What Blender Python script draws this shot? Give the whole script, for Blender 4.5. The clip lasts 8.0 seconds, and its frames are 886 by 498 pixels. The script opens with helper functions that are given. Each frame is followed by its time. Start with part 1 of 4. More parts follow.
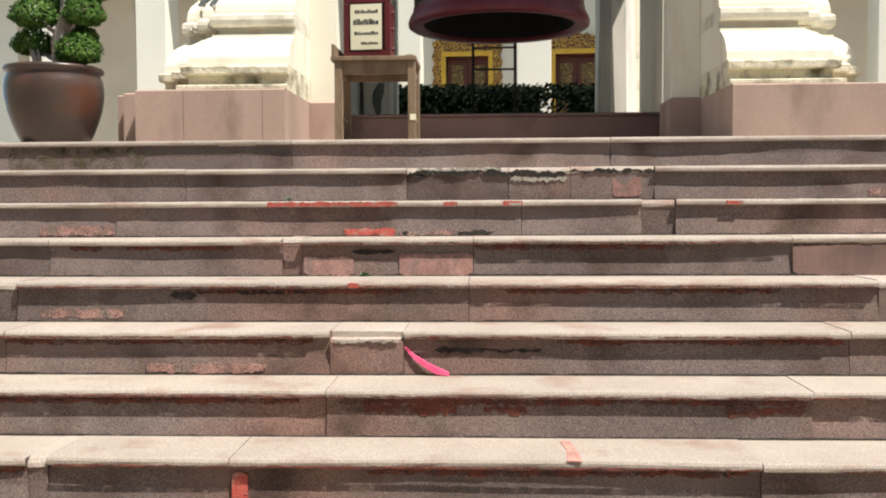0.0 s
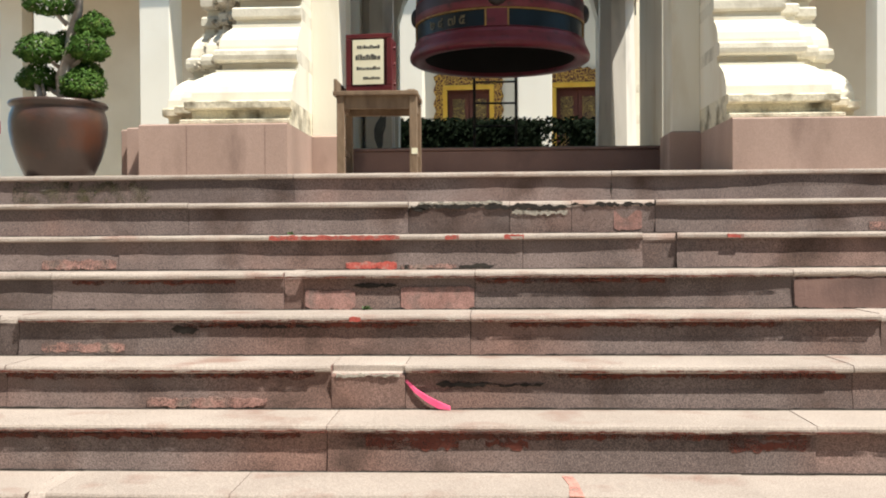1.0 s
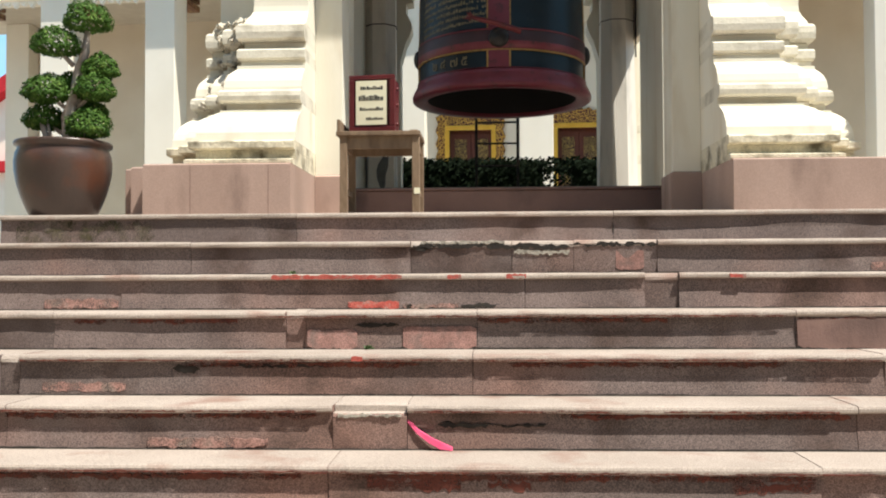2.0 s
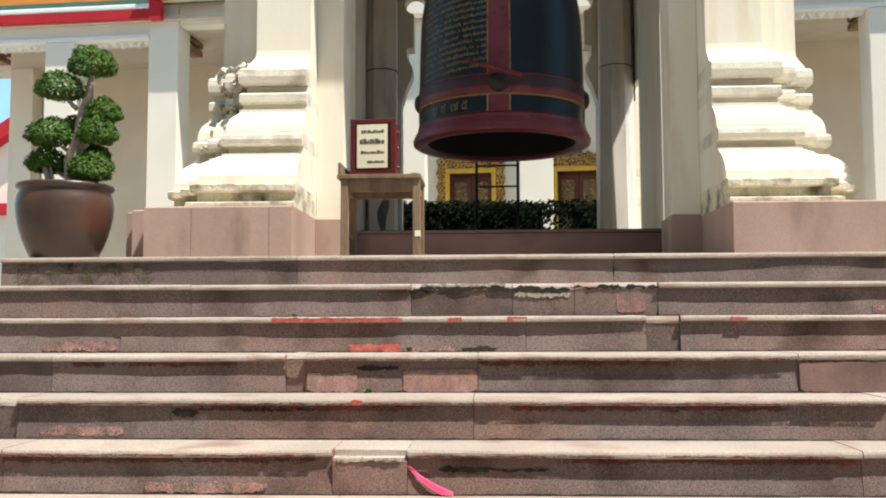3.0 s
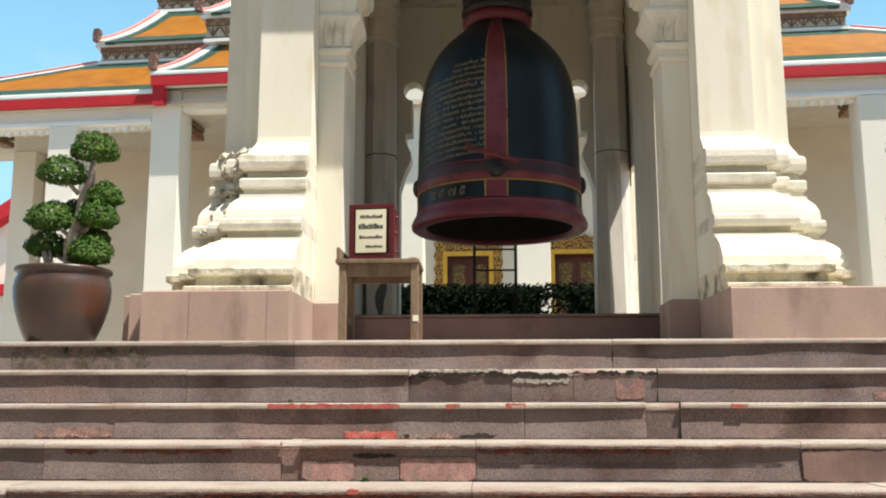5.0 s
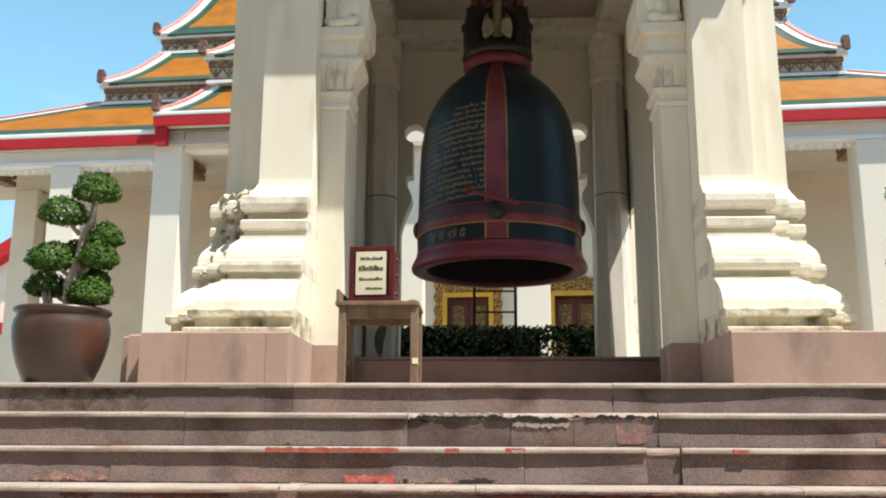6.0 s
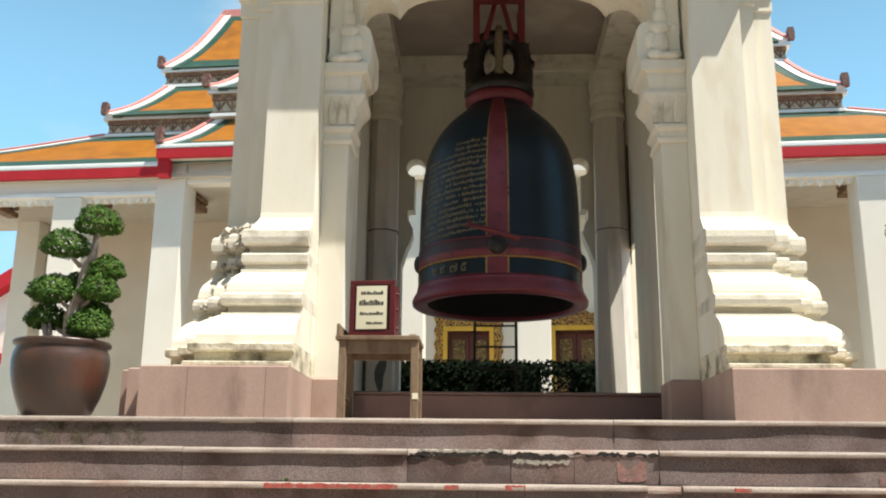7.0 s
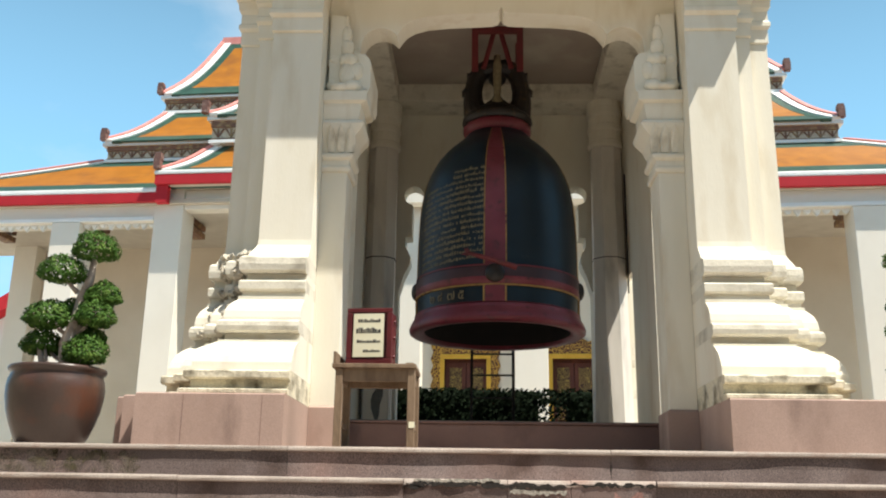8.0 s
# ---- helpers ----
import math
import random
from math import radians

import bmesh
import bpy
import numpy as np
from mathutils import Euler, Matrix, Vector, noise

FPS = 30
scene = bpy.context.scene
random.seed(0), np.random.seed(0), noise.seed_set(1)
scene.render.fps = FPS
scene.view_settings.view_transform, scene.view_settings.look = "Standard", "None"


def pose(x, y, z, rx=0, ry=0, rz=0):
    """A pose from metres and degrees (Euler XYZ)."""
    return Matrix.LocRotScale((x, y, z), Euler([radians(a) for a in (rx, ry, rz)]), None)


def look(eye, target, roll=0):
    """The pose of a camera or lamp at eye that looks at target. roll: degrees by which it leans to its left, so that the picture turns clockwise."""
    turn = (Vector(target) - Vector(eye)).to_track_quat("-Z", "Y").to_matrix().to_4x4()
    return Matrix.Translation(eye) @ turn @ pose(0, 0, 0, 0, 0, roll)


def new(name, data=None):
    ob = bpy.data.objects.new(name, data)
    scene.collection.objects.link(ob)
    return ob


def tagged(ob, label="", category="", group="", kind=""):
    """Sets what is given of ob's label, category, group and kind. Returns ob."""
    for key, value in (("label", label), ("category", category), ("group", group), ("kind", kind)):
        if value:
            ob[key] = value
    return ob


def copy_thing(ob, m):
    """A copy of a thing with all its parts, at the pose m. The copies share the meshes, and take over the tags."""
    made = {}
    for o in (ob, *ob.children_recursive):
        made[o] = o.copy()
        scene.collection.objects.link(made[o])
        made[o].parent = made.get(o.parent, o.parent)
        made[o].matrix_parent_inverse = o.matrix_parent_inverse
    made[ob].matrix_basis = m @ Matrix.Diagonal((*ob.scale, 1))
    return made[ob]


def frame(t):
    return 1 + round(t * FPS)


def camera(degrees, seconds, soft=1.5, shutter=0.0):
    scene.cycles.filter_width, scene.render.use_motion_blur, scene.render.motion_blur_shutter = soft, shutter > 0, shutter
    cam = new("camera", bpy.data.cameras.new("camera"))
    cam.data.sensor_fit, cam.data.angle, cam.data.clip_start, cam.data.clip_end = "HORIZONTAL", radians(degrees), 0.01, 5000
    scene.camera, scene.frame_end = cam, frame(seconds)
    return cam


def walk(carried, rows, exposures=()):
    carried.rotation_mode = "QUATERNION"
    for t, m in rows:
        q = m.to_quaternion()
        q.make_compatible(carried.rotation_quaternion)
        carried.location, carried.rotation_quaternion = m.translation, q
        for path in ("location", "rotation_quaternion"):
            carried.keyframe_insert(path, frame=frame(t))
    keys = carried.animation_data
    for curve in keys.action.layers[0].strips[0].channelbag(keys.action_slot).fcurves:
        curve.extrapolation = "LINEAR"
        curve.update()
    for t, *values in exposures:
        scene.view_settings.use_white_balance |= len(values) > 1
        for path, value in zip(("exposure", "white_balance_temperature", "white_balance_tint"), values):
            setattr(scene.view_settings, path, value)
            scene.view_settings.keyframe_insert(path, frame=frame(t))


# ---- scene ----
EXPOSURE = 0.13
cam = camera(50.93, 8.0, soft=2.0)
# seconds, place, pitch, yaw, roll
ROWS = [
    (0.0, 0.002, 0.013, -0.385, -2.68, 2.50, -0.29),
    (0.5, 0.005, 0.008, -0.381, -1.84, 2.55, -0.32),
    (1.0, 0.003, 0.006, -0.378, -0.70, 2.59, -0.34),
    (1.5, 0.002, 0.001, -0.378, 0.46, 2.68, -0.26),
    (3.0, -0.001, 0.002, -0.376, 4.34, 2.69, -0.21),
    (3.5, 0.001, 0.007, -0.374, 5.56, 2.67, -0.13),
    (4.0, 0.002, 0.004, -0.370, 6.91, 2.64, -0.17),
    (4.5, -0.002, -0.000, -0.365, 8.12, 2.56, -0.16),
    (6.0, -0.006, -0.006, -0.346, 11.85, 2.51, 0.23),
    (6.5, -0.006, -0.011, -0.343, 12.92, 2.56, 0.42),
    (7.0, -0.006, -0.013, -0.337, 13.89, 2.58, 0.60),
    (7.5, -0.005, -0.017, -0.332, 14.68, 2.50, 0.76),
    (8.0, -0.007, -0.015, -0.332, 15.57, 2.44, 0.91),
]
walk(cam, [(t, pose(x, y, z, 90 + p, 0, w) @ pose(0, 0, 0, 0, 0, r)) for t, x, y, z, p, w, r in ROWS],
     exposures=[(0.0, EXPOSURE), (8.0, EXPOSURE)])

# ---- daylight ----
SUN_TO = Vector((1.0, -0.62, 2.30)).normalized()
world = bpy.data.worlds.new("sky")
scene.world = world
world.use_nodes = True
wn = world.node_tree
sky = wn.nodes.new("ShaderNodeTexSky")
sky.sky_type = "NISHITA"
sky.sun_disc = False
sky.sun_elevation = math.asin(SUN_TO.z)
sky.sun_rotation = math.atan2(SUN_TO.x, SUN_TO.y)
sky.air_density, sky.dust_density, sky.ozone_density = 1.0, 1.0, 1.0
wn.nodes["Background"].inputs["Strength"].default_value = 0.050
# thin high cloud, a few soft wisps over the blue
wco = wn.nodes.new("ShaderNodeTexCoord")
wmap = wn.nodes.new("ShaderNodeMapping")
wmap.inputs["Scale"].default_value = (1.6, 1.6, 3.0)
wmap.inputs["Location"].default_value = (4.3, 1.7, 0.6)
wno = wn.nodes.new("ShaderNodeTexNoise")
wno.inputs["Scale"].default_value, wno.inputs["Detail"].default_value = 1.7, 7
wra = wn.nodes.new("ShaderNodeMapRange")
wra.inputs["From Min"].default_value, wra.inputs["From Max"].default_value = 0.54, 0.86
wmi = wn.nodes.new("ShaderNodeMix")
wmi.data_type = "RGBA"
wn.links.new(wco.outputs["Generated"], wmap.inputs["Vector"])
wn.links.new(wmap.outputs["Vector"], wno.inputs["Vector"])
wn.links.new(wno.outputs["Fac"], wra.inputs["Value"])
wn.links.new(wra.outputs["Result"], wmi.inputs["Factor"])
wn.links.new(sky.outputs["Color"], wmi.inputs["A"])
wmi.inputs["B"].default_value = (18.0, 18.6, 19.2, 1)
# tropical haze that pales the sky evenly towards the horizon
wsep = wn.nodes.new("ShaderNodeSeparateXYZ")
wn.links.new(wco.outputs["Generated"], wsep.inputs["Vector"])
whz = wn.nodes.new("ShaderNodeMapRange")
whz.interpolation_type = "SMOOTHSTEP"
whz.inputs["From Min"].default_value, whz.inputs["From Max"].default_value = 0.85, 0.15
wn.links.new(wsep.outputs["Z"], whz.inputs["Value"])
whm = wn.nodes.new("ShaderNodeMix")
whm.data_type = "RGBA"
wn.links.new(whz.outputs["Result"], whm.inputs["Factor"])
wn.links.new(sky.outputs["Color"], whm.inputs["A"])
whm.inputs["B"].default_value = (7.4, 15.8, 23.0, 1)
wn.links.new(whm.outputs["Result"], wmi.inputs["A"])
wn.links.new(wmi.outputs["Result"], wn.nodes["Background"].inputs["Color"])
sun = new("sun", bpy.data.lights.new("sun", "SUN"))
sun.data.energy, sun.data.angle, sun.data.color = 7.4, radians(0.55), (1.0, 0.945, 0.845)
sun.matrix_world = look((0, 0, 30), Vector((0, 0, 30)) - SUN_TO)


# ---- materials ----
def material(name, a, b, scale=6.0, rough=0.8, bump=0.1, grain=60.0, speck=0.0, metal=0.0, stain=None, stain_scale=1.2,
             stain_from=0.55, rnd=0.0, stretch=(1, 1, 1), stain_to=None, tint=None):
    """Two tones mixed by a coarse noise, a fine grain with relief, and stains of a third tone."""
    m = bpy.data.materials.new(name)
    m.use_nodes = True
    t = m.node_tree
    n, link = t.nodes, t.links.new
    bsdf = n["Principled BSDF"]
    co = n.new("ShaderNodeTexCoord")
    mp = n.new("ShaderNodeMapping")
    mp.inputs["Scale"].default_value = stretch
    geo = n.new("ShaderNodeNewGeometry")
    link(geo.outputs["Position"], mp.inputs["Vector"])
    def noise_at(s, detail=5):
        x = n.new("ShaderNodeTexNoise")
        x.inputs["Scale"].default_value, x.inputs["Detail"].default_value = s, detail
        link(mp.outputs["Vector"], x.inputs["Vector"])
        return x.outputs["Fac"]
    def ramp(src, lo, hi):
        x = n.new("ShaderNodeMapRange")
        x.inputs["From Min"].default_value, x.inputs["From Max"].default_value = lo, hi
        link(src, x.inputs["Value"])
        return x.outputs["Result"]
    def mix(fac, ca, cb, mode="MIX"):
        x = n.new("ShaderNodeMix")
        x.data_type, x.blend_type = "RGBA", mode
        if isinstance(fac, float):
            x.inputs["Factor"].default_value = fac
        else:
            link(fac, x.inputs["Factor"])
        for key, v in (("A", ca), ("B", cb)):
            if isinstance(v, tuple):
                x.inputs[key].default_value = (*v, 1)
            else:
                link(v, x.inputs[key])
        return x.outputs["Result"]
    col = mix(ramp(noise_at(scale), 0.3, 0.7), a, b)
    fine = noise_at(grain, 3)
    if tint:
        col = mix(ramp(noise_at(0.9, 4), 0.48, 0.66), col, tint)
    if stain:
        col = mix(ramp(noise_at(stain_scale, 8), stain_from, stain_to or stain_from + 0.18), col, stain)
    if speck:
        lo, hi = (1 - 0.6 * speck,) * 3, (1 + 0.5 * speck,) * 3
        col = mix(ramp(fine, 0.42, 0.6), mix(1.0, col, lo, "MULTIPLY"), mix(1.0, col, hi, "MULTIPLY"))
    if rnd:
        info = n.new("ShaderNodeObjectInfo")
        hsv = n.new("ShaderNodeHueSaturation")
        mr = n.new("ShaderNodeMapRange")
        link(info.outputs["Random"], mr.inputs["Value"])
        mr.inputs["To Min"].default_value, mr.inputs["To Max"].default_value = 1 - rnd, 1 + rnd
        link(mr.outputs["Result"], hsv.inputs["Value"])
        link(col, hsv.inputs["Color"])
        col = hsv.outputs["Color"]
    link(col, bsdf.inputs["Base Color"])
    bsdf.inputs["Roughness"].default_value = rough
    bsdf.inputs["Metallic"].default_value = metal
    if bump:
        bp = n.new("ShaderNodeBump")
        bp.inputs["Strength"].default_value, bp.inputs["Distance"].default_value = bump, 0.012
        add = n.new("ShaderNodeMath")
        add.operation = "ADD"
        link(fine, add.inputs[0])
        link(noise_at(scale * 2.5), add.inputs[1])
        link(add.outputs[0], bp.inputs["Height"])
        link(bp.outputs["Normal"], bsdf.inputs["Normal"])
    return m


# riser granite darker, tread granite paler: sun contrast added to real wear
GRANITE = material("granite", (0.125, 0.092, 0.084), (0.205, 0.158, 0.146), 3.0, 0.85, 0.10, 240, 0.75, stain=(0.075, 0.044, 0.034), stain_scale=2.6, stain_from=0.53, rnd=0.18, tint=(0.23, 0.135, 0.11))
GRANITE_TREAD = material("worn granite, sun contrast in tone", (0.345, 0.29, 0.25), (0.42, 0.358, 0.312), 3.0, 0.8, 0.12, 200, 0.35, stain=(0.285, 0.19, 0.155), stain_scale=4.0, stain_from=0.56, rnd=0.06)
GRANITE_PINK = material("pink granite", (0.36, 0.25, 0.205), (0.43, 0.305, 0.255), 2.5, 0.75, 0.07, 190, 0.16, stain=(0.25, 0.17, 0.14), stain_scale=3.0, stain_from=0.55, rnd=0.05, stretch=(1.6, 1.6, 0.6))
GRANITE_DARK = material("granite dark for shade and joints", (0.17, 0.10, 0.085), (0.23, 0.14, 0.115), 2.5, 0.7, 0.15, 120, 0.1, stain=(0.11, 0.065, 0.055), stain_scale=3.0)
PAVING = material("paving", (0.29, 0.25, 0.205), (0.36, 0.315, 0.26), 2.0, 0.85, 0.3, 70, 0.25, stain=(0.22, 0.185, 0.15))
SKY_BLOCK = material("cream sky-blocking wall", (0.36, 0.31, 0.24), (0.42, 0.37, 0.29), 1.2, 0.9, 0.3, 30, 0.1, stain=(0.28, 0.235, 0.18))
PLASTER = material("lime plaster", (0.76, 0.715, 0.59), (0.82, 0.78, 0.67), 2.2, 0.85, 0.08, 45, 0.0, stain=(0.56, 0.46, 0.30), stain_scale=2.6, stain_from=0.55, stain_to=0.88, stretch=(1.7, 1.7, 0.5))
PLASTER_WORN = material("worn plaster moulding", (0.68, 0.64, 0.53), (0.77, 0.73, 0.62), 4.0, 0.9, 0.3, 60, 0.05, stain=(0.38, 0.34, 0.26), stain_scale=6.0, stain_from=0.50, stain_to=0.78)
PLASTER_AGED = material("weathered plaster", (0.66, 0.60, 0.45), (0.76, 0.71, 0.56), 5.0, 0.9, 0.5, 60, 0.1, stain=(0.17, 0.145, 0.095), stain_scale=8.0, stain_from=0.47, stain_to=0.70)
CEMENT = material("broken cement", (0.50, 0.45, 0.36), (0.66, 0.60, 0.49), 14.0, 0.95, 0.9, 40, 0.2, stain=(0.20, 0.165, 0.125), stain_scale=8.0)
MARBLE = material("grey marble", (0.66, 0.62, 0.55), (0.76, 0.72, 0.65), 3.0, 0.5, 0.05, 25, 0.0, stain=(0.30, 0.285, 0.26), stain_scale=2.2, stain_from=0.55, stain_to=0.85, stretch=(2.5, 2.5, 0.6))
FLOOR_STONE = material("dark floor stone, low bounce", (0.17, 0.135, 0.11), (0.23, 0.19, 0.155), 3.0, 0.7, 0.1, 60, 0.1, stain=(0.12, 0.095, 0.075))
WHITE = material("white wall", (0.76, 0.695, 0.585), (0.81, 0.75, 0.645), 1.2, 0.8, 0.05, 30, 0.0, stain=(0.70, 0.63, 0.51), stain_scale=0.9, stain_from=0.58, stain_to=0.9)
# cream wall toned down so that the gallery's shade sits in its colour
CREAM_WALL = material("cream gallery wall darkened for shade", (0.64, 0.54, 0.41), (0.70, 0.60, 0.47), 1.2, 0.85, 0.05, 30, 0.0, stain=(0.62, 0.51, 0.37), stain_scale=0.9, stain_from=0.56, stain_to=0.9)
# same plaster as the walls, darkened to put the coffer's shade in its colour
CEILING = material("ceiling plaster darkened for shade", (0.31, 0.255, 0.21), (0.39, 0.33, 0.275), 1.8, 0.9, 0.1, 40, 0.0, stain=(0.45, 0.41, 0.34), stain_scale=1.6)
BELL_DARK = material("bell dark green", (0.005, 0.009, 0.013), (0.008, 0.022, 0.036), 2.0, 0.36, 0.08, 55, 0.0, metal=0.0, stain=(0.035, 0.042, 0.04), stain_scale=14.0, stain_from=0.66)
BELL_DARK.node_tree.nodes["Principled BSDF"].inputs["Specular IOR Level"].default_value = 0.3
BELL_RED = material("bell red paint", (0.13, 0.012, 0.022), (0.19, 0.03, 0.048), 4.0, 0.42, 0.15, 60, 0.0, stain=(0.045, 0.014, 0.016), stain_scale=13.0, stain_from=0.56)
BELL_BAND = material("blackened band", (0.03, 0.012, 0.016), (0.055, 0.02, 0.026), 6.0, 0.5, 0.1, 60, stain=(0.12, 0.03, 0.042), stain_scale=7.0, stain_from=0.56)
BELL_INSIDE = material("bell inside", (0.006, 0.005, 0.005), (0.012, 0.01, 0.009), 4.0, 0.8, 0.1, 40)
GOLD_LINE = material("worn gilt line", (0.26, 0.15, 0.04), (0.38, 0.23, 0.06), 16.0, 0.5, 0.1, 60, stain=(0.10, 0.03, 0.02), stain_scale=18.0, stain_from=0.54)
GOLD_DULL = material("dull gold", (0.13, 0.10, 0.055), (0.23, 0.19, 0.11), 30.0, 0.6, 0.1, 60)
CROWN_DARK = material("crown black", (0.008, 0.006, 0.006), (0.018, 0.013, 0.011), 9.0, 0.45, 0.3, 40, stain=(0.11, 0.06, 0.02), stain_scale=16.0, stain_from=0.6)
WOOD_OLD = material("weathered wood", (0.155, 0.10, 0.06), (0.235, 0.165, 0.105), 9.0, 0.85, 0.35, 50, 0.1, stain=(0.08, 0.055, 0.036), stain_scale=5.0, stretch=(1, 1, 0.35))
BOX_RED = material("red lacquer", (0.085, 0.010, 0.012), (0.13, 0.018, 0.02), 6.0, 0.38, 0.1, 50, stain=(0.08, 0.012, 0.012), stain_scale=9.0)
PAPER = material("yellowed paper", (0.74, 0.70, 0.50), (0.80, 0.77, 0.58), 6.0, 0.8, 0.02, 40)
INK = material("black ink", (0.03, 0.03, 0.028), (0.05, 0.05, 0.045), 20.0, 0.7, 0.0, 40)
GLAZE = material("brown glazed stoneware", (0.045, 0.029, 0.024), (0.07, 0.046, 0.037), 3.0, 0.33, 0.12, 35, stain=(0.12, 0.036, 0.014), stain_scale=2.4, stain_from=0.56, stain_to=0.74)
SOIL = material("soil", (0.05, 0.035, 0.025), (0.09, 0.065, 0.045), 12.0, 0.95, 0.5, 40)
LEAF = material("leaf", (0.032, 0.082, 0.012), (0.07, 0.145, 0.024), 14.0, 0.6, 0.0, 60, stain=(0.14, 0.22, 0.045), stain_scale=22.0, stain_from=0.54)
# near-black leaf: the shade on the hedge is put into its colour
LEAF_SHADED = material("shaded hedge leaf", (0.003, 0.007, 0.0025), (0.007, 0.014, 0.005), 12.0, 0.85, 0.0, 60)
LEAF_SHADED.node_tree.nodes["Principled BSDF"].inputs["Specular IOR Level"].default_value = 0.1
LEAF.node_tree.nodes["Principled BSDF"].inputs["Specular IOR Level"].default_value = 0.15
BARK = material("pale bark", (0.34, 0.28, 0.24), (0.48, 0.42, 0.37), 12.0, 0.9, 0.5, 50, stain=(0.16, 0.11, 0.085), stain_scale=9.0)
TILE_ORANGE = material("orange roof tile", (0.28, 0.098, 0.005), (0.37, 0.138, 0.008), 3.0, 0.45, 0.1, 30, stain=(0.21, 0.075, 0.012), stain_scale=2.0)
TILE_GREEN = material("green roof tile", (0.016, 0.055, 0.040), (0.03, 0.09, 0.062), 4.0, 0.4, 0.1, 30, stain=(0.04, 0.07, 0.05), stain_scale=3.0)
TILE_PINK = material("faded red ridge", (0.60, 0.20, 0.17), (0.68, 0.28, 0.24), 3.0, 0.7, 0.1, 30)
EAVE_RED = material("red eave board", (0.40, 0.006, 0.014), (0.47, 0.012, 0.02), 2.0, 0.8, 0.05, 30)
ORNAMENT = material("dark mosaic", (0.15, 0.065, 0.035), (0.24, 0.115, 0.06), 12.0, 0.6, 0.2, 30, stain=(0.36, 0.24, 0.10), stain_scale=9.0, stain_from=0.5)
FRIEZE_CREAM = material("faded cream mosaic", (0.52, 0.42, 0.29), (0.62, 0.52, 0.38), 8.0, 0.7, 0.1, 30, stain=(0.25, 0.15, 0.09), stain_scale=10.0)
FINIAL = material("dark finial", (0.10, 0.045, 0.035), (0.17, 0.08, 0.06), 9.0, 0.7, 0.2, 30, stain=(0.34, 0.24, 0.18), stain_scale=14.0, stain_from=0.56)
WHITE_TRIM = material("white trim", (0.74, 0.74, 0.70), (0.82, 0.82, 0.79), 2.0, 0.6, 0.05, 30)
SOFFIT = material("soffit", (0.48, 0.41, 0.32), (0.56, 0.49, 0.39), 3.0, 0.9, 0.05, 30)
SHUTTER = material("window shutter", (0.085, 0.022, 0.015), (0.13, 0.035, 0.022), 4.0, 0.6, 0.1, 30)
IRON = material("dark iron", (0.02, 0.017, 0.016), (0.04, 0.033, 0.03), 12.0, 0.6, 0.1, 40, metal=0.4)
FRAME_RED = material("red hanger beam", (0.12, 0.014, 0.016), (0.17, 0.024, 0.026), 6.0, 0.6, 0.15, 40, stain=(0.07, 0.02, 0.02), stain_scale=5.0)
PAINT_RED = material("red paint smear", (0.40, 0.06, 0.045), (0.46, 0.11, 0.085), 22.0, 0.8, 0.1, 120, 0.3, stain=(0.30, 0.22, 0.19), stain_scale=26.0, stain_from=0.53)
PAINT_PINK = material("pink stone insert", (0.26, 0.14, 0.118), (0.34, 0.195, 0.165), 20.0, 0.85, 0.1, 120, 0.45, stain=(0.22, 0.165, 0.14), stain_scale=14.0, stain_from=0.5)
RED_BROWN = material("red-brown strip", (0.11, 0.028, 0.018), (0.17, 0.05, 0.034), 14.0, 0.85, 0.05, 80, 0.2, stain=(0.06, 0.035, 0.028), stain_scale=9.0)
MOSS = material("dark moss", (0.05, 0.045, 0.02), (0.085, 0.07, 0.035), 10.0, 0.95, 0.1, 80, 0.3, stain=(0.19, 0.155, 0.13), stain_scale=8.0, stain_from=0.46)
STAIN_GREY = material("dark grey stain", (0.13, 0.125, 0.115), (0.19, 0.18, 0.165), 14.0, 0.8, 0.05, 60)
CRACK = material("crack", (0.018, 0.014, 0.012), (0.03, 0.025, 0.02), 20.0, 0.95, 0.2, 60)
MORTAR = material("pale mortar", (0.33, 0.30, 0.26), (0.43, 0.40, 0.34), 20.0, 0.95, 0.4, 60, 0.3, stain=(0.12, 0.10, 0.085), stain_scale=20.0)

PINK_STONE = material("pink stone block", (0.25, 0.135, 0.115), (0.34, 0.19, 0.165), 20.0, 0.85, 0.1, 220, 0.55, stain=(0.19, 0.13, 0.115), stain_scale=14.0, stain_from=0.5)
PAINT_FADED = material("faded pink paint", (0.50, 0.22, 0.18), (0.58, 0.30, 0.25), 20.0, 0.8, 0.1, 120, 0.2)


